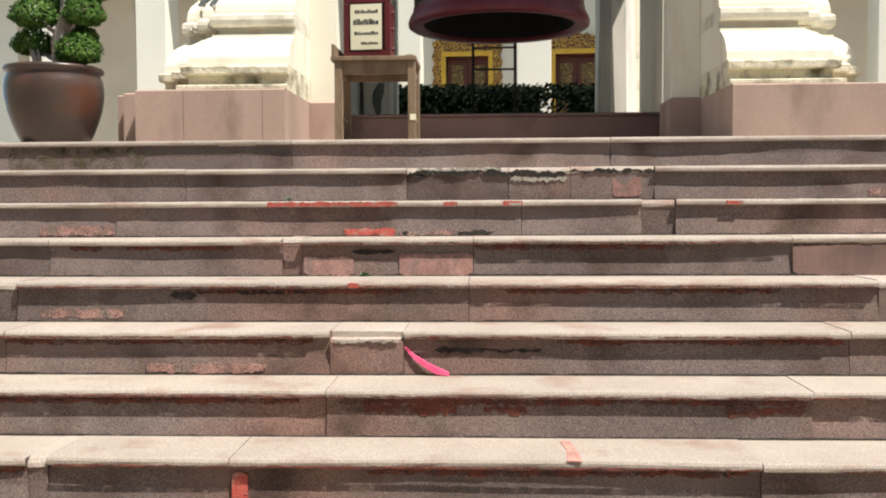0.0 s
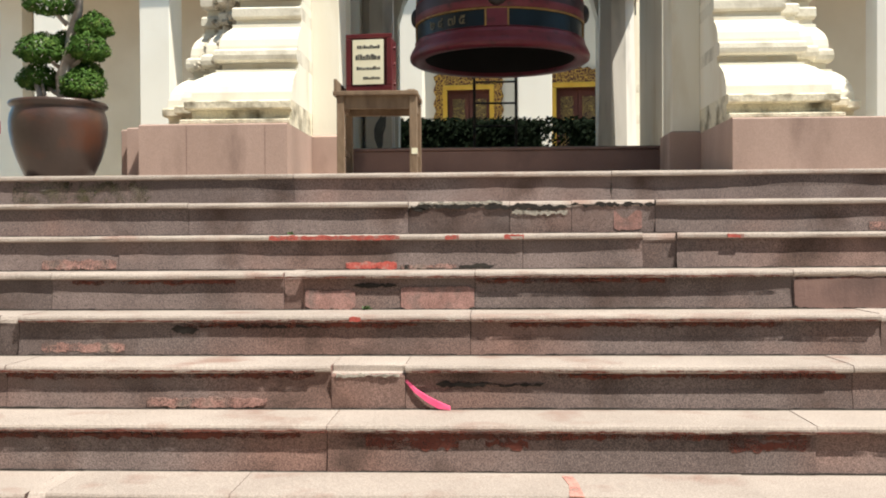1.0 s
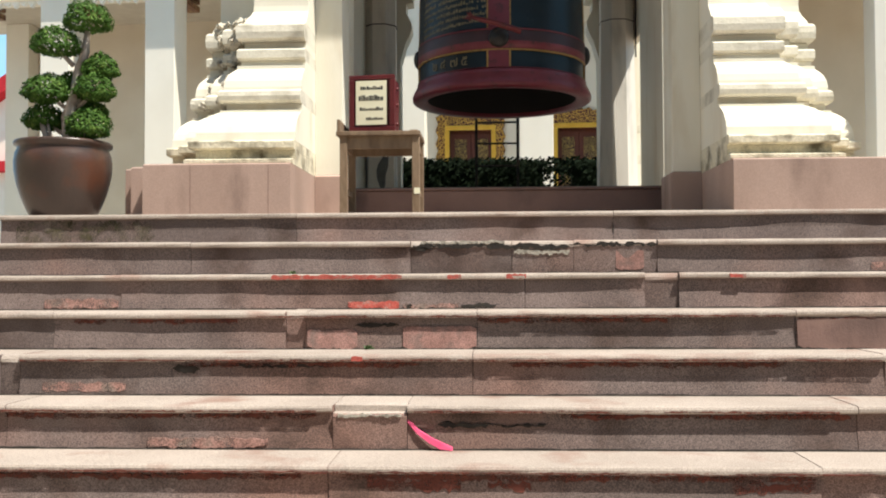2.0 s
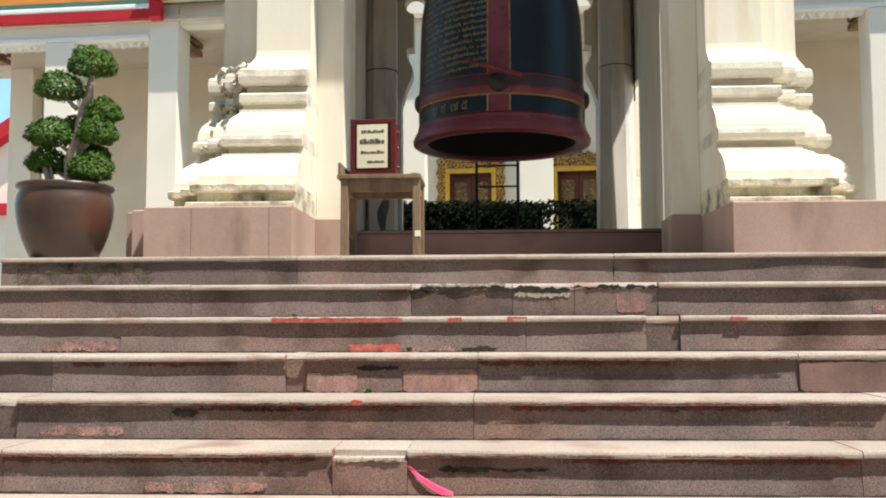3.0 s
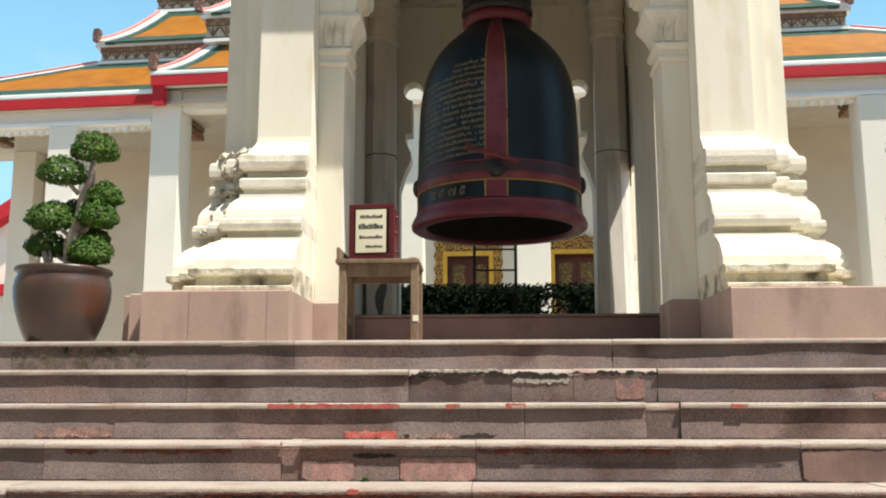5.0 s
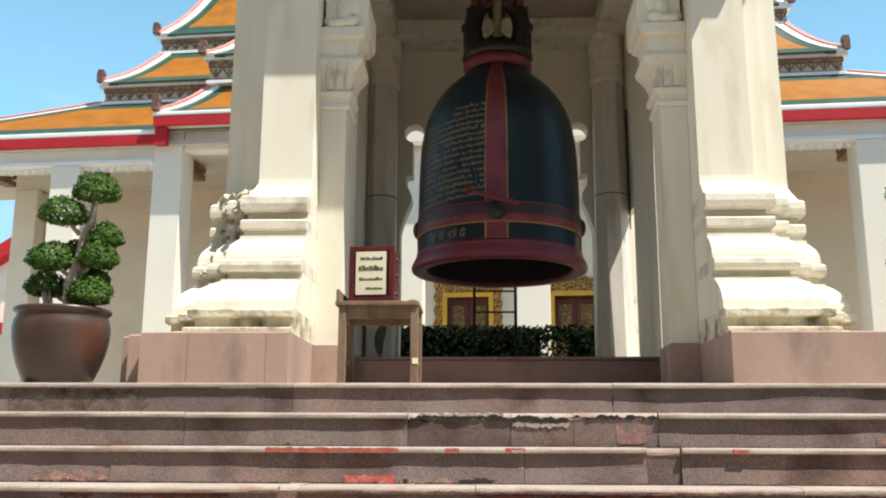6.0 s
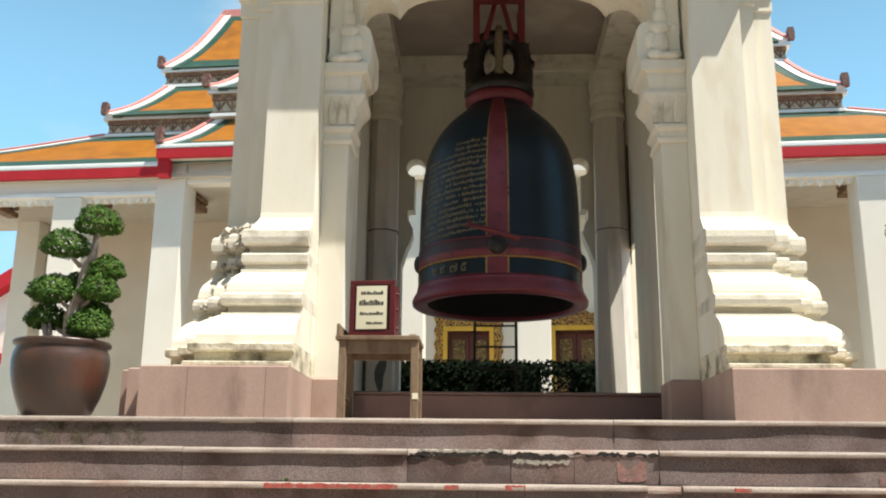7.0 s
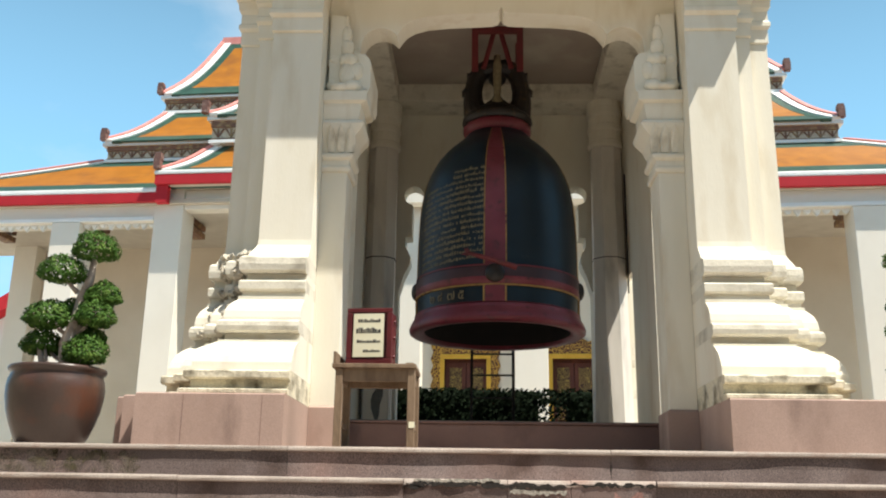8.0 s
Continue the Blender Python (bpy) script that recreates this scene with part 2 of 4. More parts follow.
def worn_through(m, cover, fine=170.0, coarse=13.0):
    """Lets the ground show through a paint or stain where it has worn away."""
    t = m.node_tree
    n, link = t.nodes, t.links.new
    geo = n.new("ShaderNodeNewGeometry")
    total = n.new("ShaderNodeMath")
    total.operation = "ADD"
    for i, size in enumerate((fine, coarse)):
        x = n.new("ShaderNodeTexNoise")
        x.inputs["Scale"].default_value, x.inputs["Detail"].default_value = size, 4
        link(geo.outputs["Position"], x.inputs["Vector"])
        link(x.outputs["Fac"], total.inputs[i])
    keep = n.new("ShaderNodeMapRange")
    keep.inputs["From Min"].default_value, keep.inputs["From Max"].default_value = 1.34 - 0.55 * cover, 1.06 - 0.55 * cover
    keep.inputs["To Min"].default_value, keep.inputs["To Max"].default_value = 1.0, 0.0
    link(total.outputs[0], keep.inputs["Value"])
    clear = n.new("ShaderNodeBsdfTransparent")
    both = n.new("ShaderNodeMixShader")
    link(keep.outputs["Result"], both.inputs[0])
    link(clear.outputs[0], both.inputs[1])
    link(n["Principled BSDF"].outputs[0], both.inputs[2])
    link(both.outputs[0], n["Material Output"].inputs["Surface"])


for m, cover in ((PAINT_RED, 0.75), (PAINT_PINK, 0.5), (RED_BROWN, 0.5), (MOSS, 0.25), (STAIN_GREY, 0.8), (PAINT_FADED, 0.7)):
    worn_through(m, cover)
RIBBON = material("pink ribbon", (0.85, 0.08, 0.22), (0.92, 0.16, 0.30), 12.0, 0.5, 0.1, 60)
GRASS = material("weed", (0.05, 0.10, 0.03), (0.10, 0.16, 0.05), 20.0, 0.6, 0.0, 60)


# ---- mesh helpers ----
def part(name, bm, mat, parent=None, label="", kind="", smooth=False):
    me = bpy.data.meshes.new(name)
    bmesh.ops.recalc_face_normals(bm, faces=bm.faces)
    if smooth:
        for f in bm.faces:
            f.smooth = True
    bm.to_mesh(me)
    bm.free()
    me.materials.append(mat)
    ob = new(name, me)
    ob.parent = parent
    return tagged(ob, label=label, kind=kind)


def add_box(bm, x0, x1, y0, y1, z0, z1, bevel=0.0):
    vs = [bm.verts.new((x, y, z)) for x in (x0, x1) for y in (y0, y1) for z in (z0, z1)]
    fs = [bm.faces.new([vs[i] for i in q]) for q in ((0, 1, 3, 2), (4, 6, 7, 5), (0, 4, 5, 1), (2, 3, 7, 6), (0, 2, 6, 4), (1, 5, 7, 3))]
    if bevel:
        es = list({e for f in fs for e in f.edges})
        bmesh.ops.bevel(bm, geom=es, offset=bevel, segments=2, affect="EDGES", profile=0.5)
    return vs


def box(*a, bevel=0.0):
    bm = bmesh.new()
    add_box(bm, *a, bevel=bevel)
    return bm


def add_rings(bm, rings, closed=True, caps=True):
    """Skin a list of rings of points with quads."""
    vr = [[bm.verts.new(p) for p in r] for r in rings]
    n = len(vr[0])
    for a, b in zip(vr, vr[1:]):
        for i in range(n if closed else n - 1):
            j = (i + 1) % n
            bm.faces.new((a[i], a[j], b[j], b[i]))
    if caps:
        bm.faces.new(vr[0][::-1])
        bm.faces.new(vr[-1])
    return vr


def add_lathe(bm, profile, cx, cy, seg=40, caps=False, start=0.0, sweep=2 * math.pi):
    full = abs(sweep - 2 * math.pi) < 1e-6
    k = seg if full else seg + 1
    rings = [[(cx + r * math.cos(start + sweep * i / seg), cy + r * math.sin(start + sweep * i / seg), z) for i in range(k)] for r, z in profile]
    return add_rings(bm, rings, closed=full, caps=caps)


def add_tube(bm, pts, radii, seg=8, across=None):
    rings = []
    for i, p in enumerate(pts):
        p = Vector(p)
        a, b = Vector(pts[max(0, i - 1)]), Vector(pts[min(len(pts) - 1, i + 1)])
        d = (b - a).normalized()
        side = Vector(across) if across else d.cross(Vector((0, 0, 1)) if abs(d.z) < 0.9 else Vector((1, 0, 0))).normalized()
        up = side.cross(d)
        r = radii[i] if isinstance(radii, (list, tuple)) else radii
        rings.append([p + r * (math.cos(2 * math.pi * k / seg) * side + math.sin(2 * math.pi * k / seg) * up) for k in range(seg)])
    add_rings(bm, rings)


def add_prism(bm, outline, axis, lo, hi):
    """Extrude a 2D outline: axis 'x' reads it as (y, z), 'y' as (x, z), 'z' as (x, y)."""
    put = {"x": lambda p, h: (h, p[0], p[1]), "y": lambda p, h: (p[0], h, p[1]), "z": lambda p, h: (p[0], p[1], h)}[axis]
    add_rings(bm, [[put(p, lo) for p in outline], [put(p, hi) for p in outline]])


def thing(name, label, category, at=(0, 0, 0), group="", kind=""):
    ob = new(name)
    ob.location = at
    ob.empty_display_size = 0.1
    return tagged(ob, label, category, group, kind)


# ---- ground ----
GROUND_Z = -1.8
bm = bmesh.new()
add_box(bm, -600, 600, -600, 900, GROUND_Z - 0.5, GROUND_Z)
tagged(part("ground", bm, PAVING, None, kind="structure"), "grey stone-paved temple courtyard ground", "ground")

# pale reflector slab out of view, added to brighten the gallery by bounce
tagged(part("pavement", box(-15, 15, 14.2, 40, GROUND_Z - 0.1, GROUND_Z + 0.12), WHITE_TRIM, None, kind="structure"), "unseen pale slab added to bounce sun into the temple hall", "pavement")

# ---- stairs ----
TOP_Y, GOING, RISE, STEPS = 5.37, 0.316, 0.18, 10
LEFT_X, RIGHT_X = -2.88, 3.16

random.seed(4)


def step_y(k):
    return TOP_Y - k * GOING


JOINTS = {
    0: [-1.107, 0.728], 1: [-1.63, -0.414, 0.138, 0.473, 0.921], 2: [-1.896, 0.195, 0.80, 0.97], 3: [-2.10, -0.964, -0.868, -0.046, 1.445],
    4: [-2.2, -2.107, -0.063, 1.72, 1.80], 5: [-2.0, -0.632, -0.327, 1.475], 6: [-2.3, -0.596, 1.22], 7: [-2.6, -1.60, -1.53, -0.882, 0.942, 2.5], 8: [-1.9, 0.35, 2.1], 9: [-2.6, -0.7, 1.3],
}


def overhang(k, x):
    """How far the riser stands back under the lip; every stone leans a little its own way."""
    xs = [-99] + JOINTS[k] + [99]
    i = max(j for j in range(len(xs) - 1) if xs[j] <= x)
    lean = 0.0045 * math.sin(37.7 * k + 11.3 * i)
    return 0.0205 + 0.6 * lean + 0.0045 * noise.noise((x * 1.3 + 4.1 * k, k * 1.9, i * 2.3))


def riser_y(k, x, z):
    """The riser's face: upright under the lip, lower half tilted forward to catch extra sun."""
    below = max(0.0, -k * RISE - 0.095 - z)
    return step_y(k) + overhang(k, x) - 0.014 * below / 0.085


def stone_bm(k, x0, x1, style="nosed", dy=0.0, dz=0.0):
    """One step stone: a tread with a rounded lip over a set-back riser; worn ones have lost the lip."""
    y, z = step_y(k) + dy, -k * RISE + dz
    back, foot = step_y(k) + GOING + 0.04, -k * RISE - RISE + 0.001
    if style == "nosed":
        o = [(y, foot), (y, -k * RISE - 0.095), (y, z - 0.032), (y + 0.006, z - 0.029), (y, z - 0.023), (y, z - 0.012), (y + 0.005, z - 0.003), (y + 0.016, z), (back, z)]
    elif style == "worn":
        o = [(y + 0.026, foot), (y + 0.022, z - 0.05), (y + 0.019, z - 0.034), (y + 0.021, z - 0.02), (y + 0.03, z - 0.006), (y + 0.045, z), (back, z)]
    else:
        o = [(y + 0.012, foot), (y + 0.008, z - 0.045), (y + 0.018, z - 0.034), (y + 0.06, z - 0.03), (y + 0.062, z - 0.006), (y + 0.07, z), (back, z)]
    o.append((back, foot))
    bm = bmesh.new()
    n = max(2, int((x1 - x0) / 0.07))
    rings = []
    for i in range(n + 1):
        x = x0 + (x1 - x0) * i / n
        ring = []
        for j, (a, b) in enumerate(o):
            lip = (3 <= j <= 7) if style == "nosed" else 1 <= j <= 4
            w = noise.noise((x * 9, k * 3.1, j * 0.4)) * (0.0035 if style == "nosed" else 0.008) if lip else 0
            if style == "nosed" and 3 <= j <= 6:
                w += 0.009 * noise.noise((x * 1.1 + 7.3 * k, k * 2.7, 0.5))
            if style == "nosed" and j < 3:
                a, w = riser_y(k, min(max(x, x0 + 0.002), x1 - 0.002), b) + dy, 0
            ring.append((x, a + w, b + w * 0.5))
        rings.append(ring)
    add_rings(bm, rings)
    # lip and tread take the paler copy: wear plus sun contrast put into colour
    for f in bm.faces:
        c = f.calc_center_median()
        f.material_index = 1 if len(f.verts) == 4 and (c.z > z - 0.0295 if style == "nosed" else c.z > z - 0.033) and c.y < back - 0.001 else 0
    return bm


STYLE = {(1, -0.414): "worn", (1, 0.138): "worn", (1, 0.473): "worn", (2, 0.80): "worn", (3, -0.964): "worn", (5, -0.632): "broken", (7, -1.60): "worn", (4, -2.2): "worn", (4, 1.72): "worn"}
bm = bmesh.new()
for k in range(STEPS):
    add_box(bm, LEFT_X - k * GOING + 0.06, RIGHT_X + k * GOING - 0.06, step_y(k) + 0.09, 11.2 + k * GOING - 0.06, -k * RISE - RISE - 0.002, -k * RISE - 0.012 - 0.0005 * k)
stairs = tagged(part("stairs", bm, CRACK, None, kind="structure"), "worn pink-grey granite stairs with rounded nosings", "stairs")
for k in range(STEPS):
    xs = [LEFT_X - k * GOING] + JOINTS[k] + [RIGHT_X + k * GOING]
    for a, b in zip(xs, xs[1:]):
        st = STYLE.get((k, a), "nosed")
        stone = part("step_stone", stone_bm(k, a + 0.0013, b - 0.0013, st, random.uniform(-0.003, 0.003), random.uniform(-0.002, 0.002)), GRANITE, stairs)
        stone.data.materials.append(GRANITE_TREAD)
    bm = bmesh.new()
    for side in (-1, 1):
        edge = (LEFT_X if side < 0 else RIGHT_X) + side * k * GOING
        a, b = sorted((edge, edge - side * (GOING + 0.03)))
        add_box(bm, a, b, step_y(k) + GOING + 0.045, 11.2 + k * GOING, -k * RISE - RISE, -k * RISE - 0.001)
    add_box(bm, LEFT_X - k * GOING, RIGHT_X + k * GOING, 11.2 + k * GOING - 0.06, 11.2 + k * GOING + 0.001, -k * RISE - RISE, -k * RISE - 0.001)
    part("side_course", bm, GRANITE, stairs)
# terrace top lies out of view; tread-pale tone adds bounce into the tower
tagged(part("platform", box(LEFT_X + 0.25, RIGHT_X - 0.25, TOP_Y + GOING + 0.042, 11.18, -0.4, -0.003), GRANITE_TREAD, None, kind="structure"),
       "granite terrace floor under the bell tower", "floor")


def patch(name, x0, x1, z0, z1, y, mat, proud=0.0012, step=0.014, rough=0.005, label=""):
    """A thin ragged-edged patch on a riser or lip."""
    n = max(2, int((x1 - x0) / step))
    end = 0.15 if name in ("crack", "joint_gap") else 0.82
    rings = []
    for i in range(n + 1):
        x = x0 + (x1 - x0) * i / n
        e = min(i, n - i, 2) / 2
        mid = (z0 + z1) / 2
        up = mid + (z1 - mid) * (end + (1 - end) * e) + random.uniform(-rough, rough) + rough * 1.6 * noise.noise((x * 16, z0 * 7, 3.0))
        lo = mid + (z0 - mid) * (end + (1 - end) * e) + random.uniform(-rough, rough) + rough * 1.2 * noise.noise((x * 13, z1 * 5, 8.0))
        f, g = ((y(x, up) - proud, y(x, lo) - proud) if callable(y) else (y - proud, y - proud))
        rings.append([(x, f, up), (x, g, lo), (x, g + 0.008, lo), (x, f + 0.008, up)])
    bm = bmesh.new()
    add_rings(bm, rings)
    return part(name, bm, mat, stairs, label)


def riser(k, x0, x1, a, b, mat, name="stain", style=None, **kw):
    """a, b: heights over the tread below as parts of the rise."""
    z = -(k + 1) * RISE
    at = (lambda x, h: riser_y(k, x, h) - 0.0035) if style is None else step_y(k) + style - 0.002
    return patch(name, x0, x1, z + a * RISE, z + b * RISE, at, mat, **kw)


def lip(k, x0, x1, mat, name="paint_mark", **kw):
    return patch(name, x0, x1, -k * RISE - 0.027, -k * RISE - 0.005, step_y(k) - 0.0045, mat, rough=0.003, **kw)



lip(2, -1.104, -0.433, PAINT_RED)
lip(2, 0.10, 0.2, PAINT_RED)
lip(2, -0.20, -0.13, PAINT_RED)
lip(2, 1.22, 1.3, PAINT_RED)
riser(2, -0.709, -0.448, 0.02, 0.22, PAINT_RED)
riser(2, -0.43, -0.14, 0.03, 0.13, PAINT_PINK)
riser(2, -2.3, -1.91, 0.05, 0.3, PAINT_PINK)
riser(3, -0.40, -0.05, 0.02, 0.6, PINK_STONE, "stone_insert", rough=0.002)
riser(3, -0.86, -0.62, 0.02, 0.5, PINK_STONE, "stone_insert")
riser(1, 0.70, 0.85, 0.1, 0.72, PINK_STONE, "stone_insert", style=0.024, rough=0.003)
riser(1, 2.05, 2.35, 0.05, 0.3, PAINT_PINK)
riser(4, -2.0, -1.62, 0.1, 0.3, PAINT_PINK)
lip(4, -0.60, -0.55, PAINT_RED)
riser(6, -0.45, -0.1, 0.5, 0.7, RED_BROWN, rough=0.012)
riser(6, 0.0, 0.16, 0.5, 0.66, RED_BROWN, rough=0.012)
riser(6, 0.9, 1.2, 0.5, 0.7, RED_BROWN, rough=0.012)
riser(7, -0.875, -0.82, 0.1, 0.75, PAINT_RED)
riser(5, -1.4, -0.9, 0.05, 0.25, PAINT_PINK)
for k, x0, x1, a, b in ((4, -1.41, -1.28, 0.55, 0.75), (4, -1.28, -0.7, 0.7, 0.74), (5, -0.2, 0.02, 0.5, 0.59), (5, 0.02, 0.24, 0.53, 0.56),
                        (2, -0.13, 0.05, 0.03, 0.16), (2, -0.43, -0.36, 0.03, 0.12), (3, -0.63, -0.42, 0.6, 0.67), (0, 0.724, 0.732, 0.05, 0.75)):
    riser(k, x0, x1, a, b, CRACK, "crack", rough=0.006)
for x0, x1, a, b in ((-0.40, 0.0, 0.78, 0.9), (0.0, 0.45, 0.74, 0.88), (0.45, 0.93, 0.82, 0.9), (-0.42, -0.3, 0.7, 0.8)):
    riser(1, x0, x1, a, b, CRACK, "crack", style=0.018, rough=0.008)
riser(1, 0.15, 0.45, 0.58, 0.72, MORTAR, "mortar_patch", style=0.02, rough=0.009, step=0.012)
riser(1, -0.36, 0.1, 0.9, 0.98, MORTAR, "mortar_patch", style=0.018, rough=0.004, step=0.012)
riser(5, -0.61, -0.35, 0.74, 0.8, MORTAR, "mortar_patch", style=0.006, rough=0.006)
for k in range(8):
    x = -3.1
    while x < 3.2:
        w = random.uniform(0.25, 0.9)
        riser(k, x, x + w, -0.01, random.uniform(0.02, 0.042), CRACK, "joint_gap", rough=0.0016, step=0.03)
        x += w - random.uniform(0.0, 0.05)
# red-brown strips under the lips, moss under the pot
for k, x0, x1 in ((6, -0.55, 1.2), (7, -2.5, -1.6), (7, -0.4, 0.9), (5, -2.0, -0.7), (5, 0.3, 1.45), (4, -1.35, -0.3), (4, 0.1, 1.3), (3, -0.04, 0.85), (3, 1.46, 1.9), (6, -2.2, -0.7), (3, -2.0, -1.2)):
    riser(k, x0, x1, 0.70, 0.805, RED_BROWN, rough=0.006)
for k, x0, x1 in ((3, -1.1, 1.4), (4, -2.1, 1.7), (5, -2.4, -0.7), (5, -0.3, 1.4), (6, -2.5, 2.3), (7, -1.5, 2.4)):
    patch("stain", x0, x1, -k * RISE - 0.0275, -k * RISE - 0.021, step_y(k) - 0.003, RED_BROWN, rough=0.002)
# shadow on the right-hand stone, painted as a dark reddish block
riser(3, 1.45, 2.2, 0.02, 0.78, GRANITE_DARK, rough=0.004)
riser(0, -2.78, -2.45, 0.02, 0.8, MOSS, rough=0.012)
riser(0, -2.47, -1.95, 0.1, 0.8, MOSS, rough=0.02)
bm = bmesh.new()
add_prism(bm, [(0.285, step_y(7) + 0.005), (0.335, step_y(7) + 0.0), (0.33, step_y(7) + 0.17), (0.318, step_y(7) + 0.27), (0.28, step_y(7) + 0.27), (0.296, step_y(7) + 0.15)], "z", -7 * RISE, -7 * RISE + 0.004)
part("paint_mark", bm, PAINT_FADED, stairs)

# pink ribbon caught in the open joint
bm = bmesh.new()
ry, rz = step_y(5) + 0.02, -5 * RISE - 0.06
pts = [(-0.325, ry, rz - 0.005), (-0.285, ry - 0.015, rz - 0.045), (-0.235, ry - 0.025, rz - 0.078), (-0.19, ry - 0.03, rz - 0.1), (-0.145, ry - 0.032, rz - 0.112)]
rings = [[(x, y, z + w), (x, y - 0.003, z - w), (x + 0.004, y + 0.004, z - w), (x + 0.004, y + 0.006, z + w)] for (x, y, z), w in zip(pts, (0.006, 0.009, 0.013, 0.014, 0.007))]
add_rings(bm, rings)
tagged(part("ribbon", bm, RIBBON), "bright pink cloth ribbon hanging from a cracked step", "ribbon")


# ---- bell tower ----
CX, CY, IN = 0.14, 8.05, 1.325
tower = thing("bell_tower", "cream plastered open bell tower on pink granite pedestals", "bell tower", (CX, CY, 0))


def quad(u, v, z, q):
    """Tower plan point for one quarter: u sideways, v towards the front, from the tower's middle."""
    return (q[0] * u, -q[1] * v, z)


def pier_ring(d, z, q):
    """d: how far the fronts stand out; the two redents spread sideways less, and least under the eaves."""
    if z < 0.3205:
        side, deep = 0.93 * d, 0.93 * d
    elif z > 3.4:
        side, deep = min(d, 0.08), d
    else:
        side, deep = 0.6 * d, 0.8 * d
    plan = [(IN, IN), (IN, 1.90 + d), (1.695 + side, 1.90 + d), (1.695 + side, 1.79 + deep), (1.825 + side, 1.79 + deep),
            (1.825 + side, 1.68 + deep), (1.985 + side * 0.85, 1.68 + deep), (1.985 + side * 0.85, IN)]
    return [quad(u, v, z, q) for u, v in plan]


def pier_piece(name, profile, mat, q, label=""):
    bm = bmesh.new()
    add_rings(bm, [pier_ring(d, z, q) for d, z in profile])
    return part(name, bm, mat, tower, label)


PLINTH = [(0.58, 0.0), (0.58, 0.312), (0.572, 0.32)]
COURSE = [(0.50, 0.321), (0.515, 0.33), (0.515, 0.35), (0.50, 0.356), (0.43, 0.357), (0.43, 0.418)]
SLAB = [(0.47, 0.419), (0.485, 0.428), (0.485, 0.466), (0.47, 0.476)]
SCOTIA = [(0.435, 0.477), (0.43, 0.53), (0.41, 0.575), (0.375, 0.62), (0.325, 0.655), (0.275, 0.68), (0.26, 0.684), (0.26, 0.70), (0.21, 0.701), (0.21, 0.748)]
TORUS = [(0.255, 0.749), (0.275, 0.762), (0.28, 0.79), (0.275, 0.82), (0.255, 0.833)]
CYMA = [(0.235, 0.834), (0.235, 0.855), (0.225, 0.90), (0.20, 0.94), (0.165, 0.97), (0.135, 0.99), (0.13, 0.995), (0.13, 1.018), (0.10, 1.019), (0.10, 1.055)]
RING = [(0.12, 1.056), (0.135, 1.07), (0.135, 1.12), (0.12, 1.132)]
GAP = [(0.075, 1.133), (0.07, 1.183)]
TOP_RING = [(0.115, 1.184), (0.14, 1.20), (0.145, 1.24), (0.14, 1.285), (0.115, 1.303)]
SHAFT = [(0.085, 1.304), (0.07, 1.33), (0.03, 1.375), (0.005, 1.41), (0.0, 1.45), (-0.005, 3.05)]
HEAD = [(0.004, 3.051), (0.016, 3.058), (0.016, 3.165), (0.03, 3.17), (0.05, 3.185), (0.05, 3.215), (0.028, 3.235), (0.028, 3.31), (0.06, 3.335), (0.07, 3.40), (0.15, 3.44), (0.26, 3.465), (0.35, 3.50), (0.36, 3.6)]
for q in ((-1, 1), (1, 1), (-1, -1), (1, -1)):
    pier_piece("pedestal", PLINTH, GRANITE_PINK, q, "pink granite pedestal")
    pier_piece("base_course", COURSE, PLASTER_AGED, q, "stained lime plaster course")
    pier_piece("base_slab", SLAB, PLASTER_AGED, q, "weathered plaster slab with flaking edge")
    pier_piece("base_moulding", SCOTIA, PLASTER, q)
    pier_piece("torus", TORUS, PLASTER_WORN, q)
    pier_piece("base_moulding", CYMA, PLASTER, q)
    pier_piece("ring_moulding", RING, PLASTER_WORN, q)
    pier_piece("ring_moulding", GAP, PLASTER, q)
    pier_piece("ring_moulding", TOP_RING, PLASTER_WORN, q)
    pier_piece("pier_shaft", SHAFT, PLASTER, q)
    pier_piece("pier_capital", HEAD, PLASTER, q, "stepped plaster capital mouldings")

# crumbled outer corner of the front pier
random.seed(13)
PROFILE = SCOTIA + TORUS + CYMA + RING + GAP + TOP_RING
bm = bmesh.new()
for i in range(230):
    z = random.uniform(0.72, 1.36)
    c = 0.62 * float(np.interp(z, [p[1] for p in PROFILE], [p[0] for p in PROFILE]))
    w = random.random()
    u, v = (1.70 + c + 0.22 * w, 1.90 + c - 0.2 * w)
    u, v = u - 0.022, v - 0.022
    r = random.uniform(0.012, 0.036)
    m = Matrix.Translation((-u + random.uniform(-0.02, 0.03), -v + random.uniform(-0.02, 0.02), z)) @ Euler((random.uniform(0, 3), random.uniform(0, 3), 0)).to_matrix().to_4x4() @ Matrix.Diagonal((1, random.uniform(0.5, 1), random.uniform(0.5, 1.2), 1))
    got = bmesh.ops.create_icosphere(bm, subdivisions=1, radius=r, matrix=m)
    for vv in got["verts"]:
        vv.co += Vector((random.uniform(-1, 1), random.uniform(-1, 1), random.uniform(-1, 1))) * 0.28 * r
part("crumbled_corner", bm, CEMENT, tower, "crumbled grey cement corner")

# unseen upper storey and flat roof that close the tower and shade its front
bm = bmesh.new()
for x0, x1, y0, y1 in ((-1.95, 1.95, -2.1, -1.66), (-1.95, 1.95, 1.66, 1.95), (-1.95, -1.66, -1.659, 1.659), (1.66, 1.95, -1.659, 1.659)):
    add_box(bm, x0, x1, y0, y1, 3.603, 4.5)
part("upper_wall", bm, PLASTER, tower)
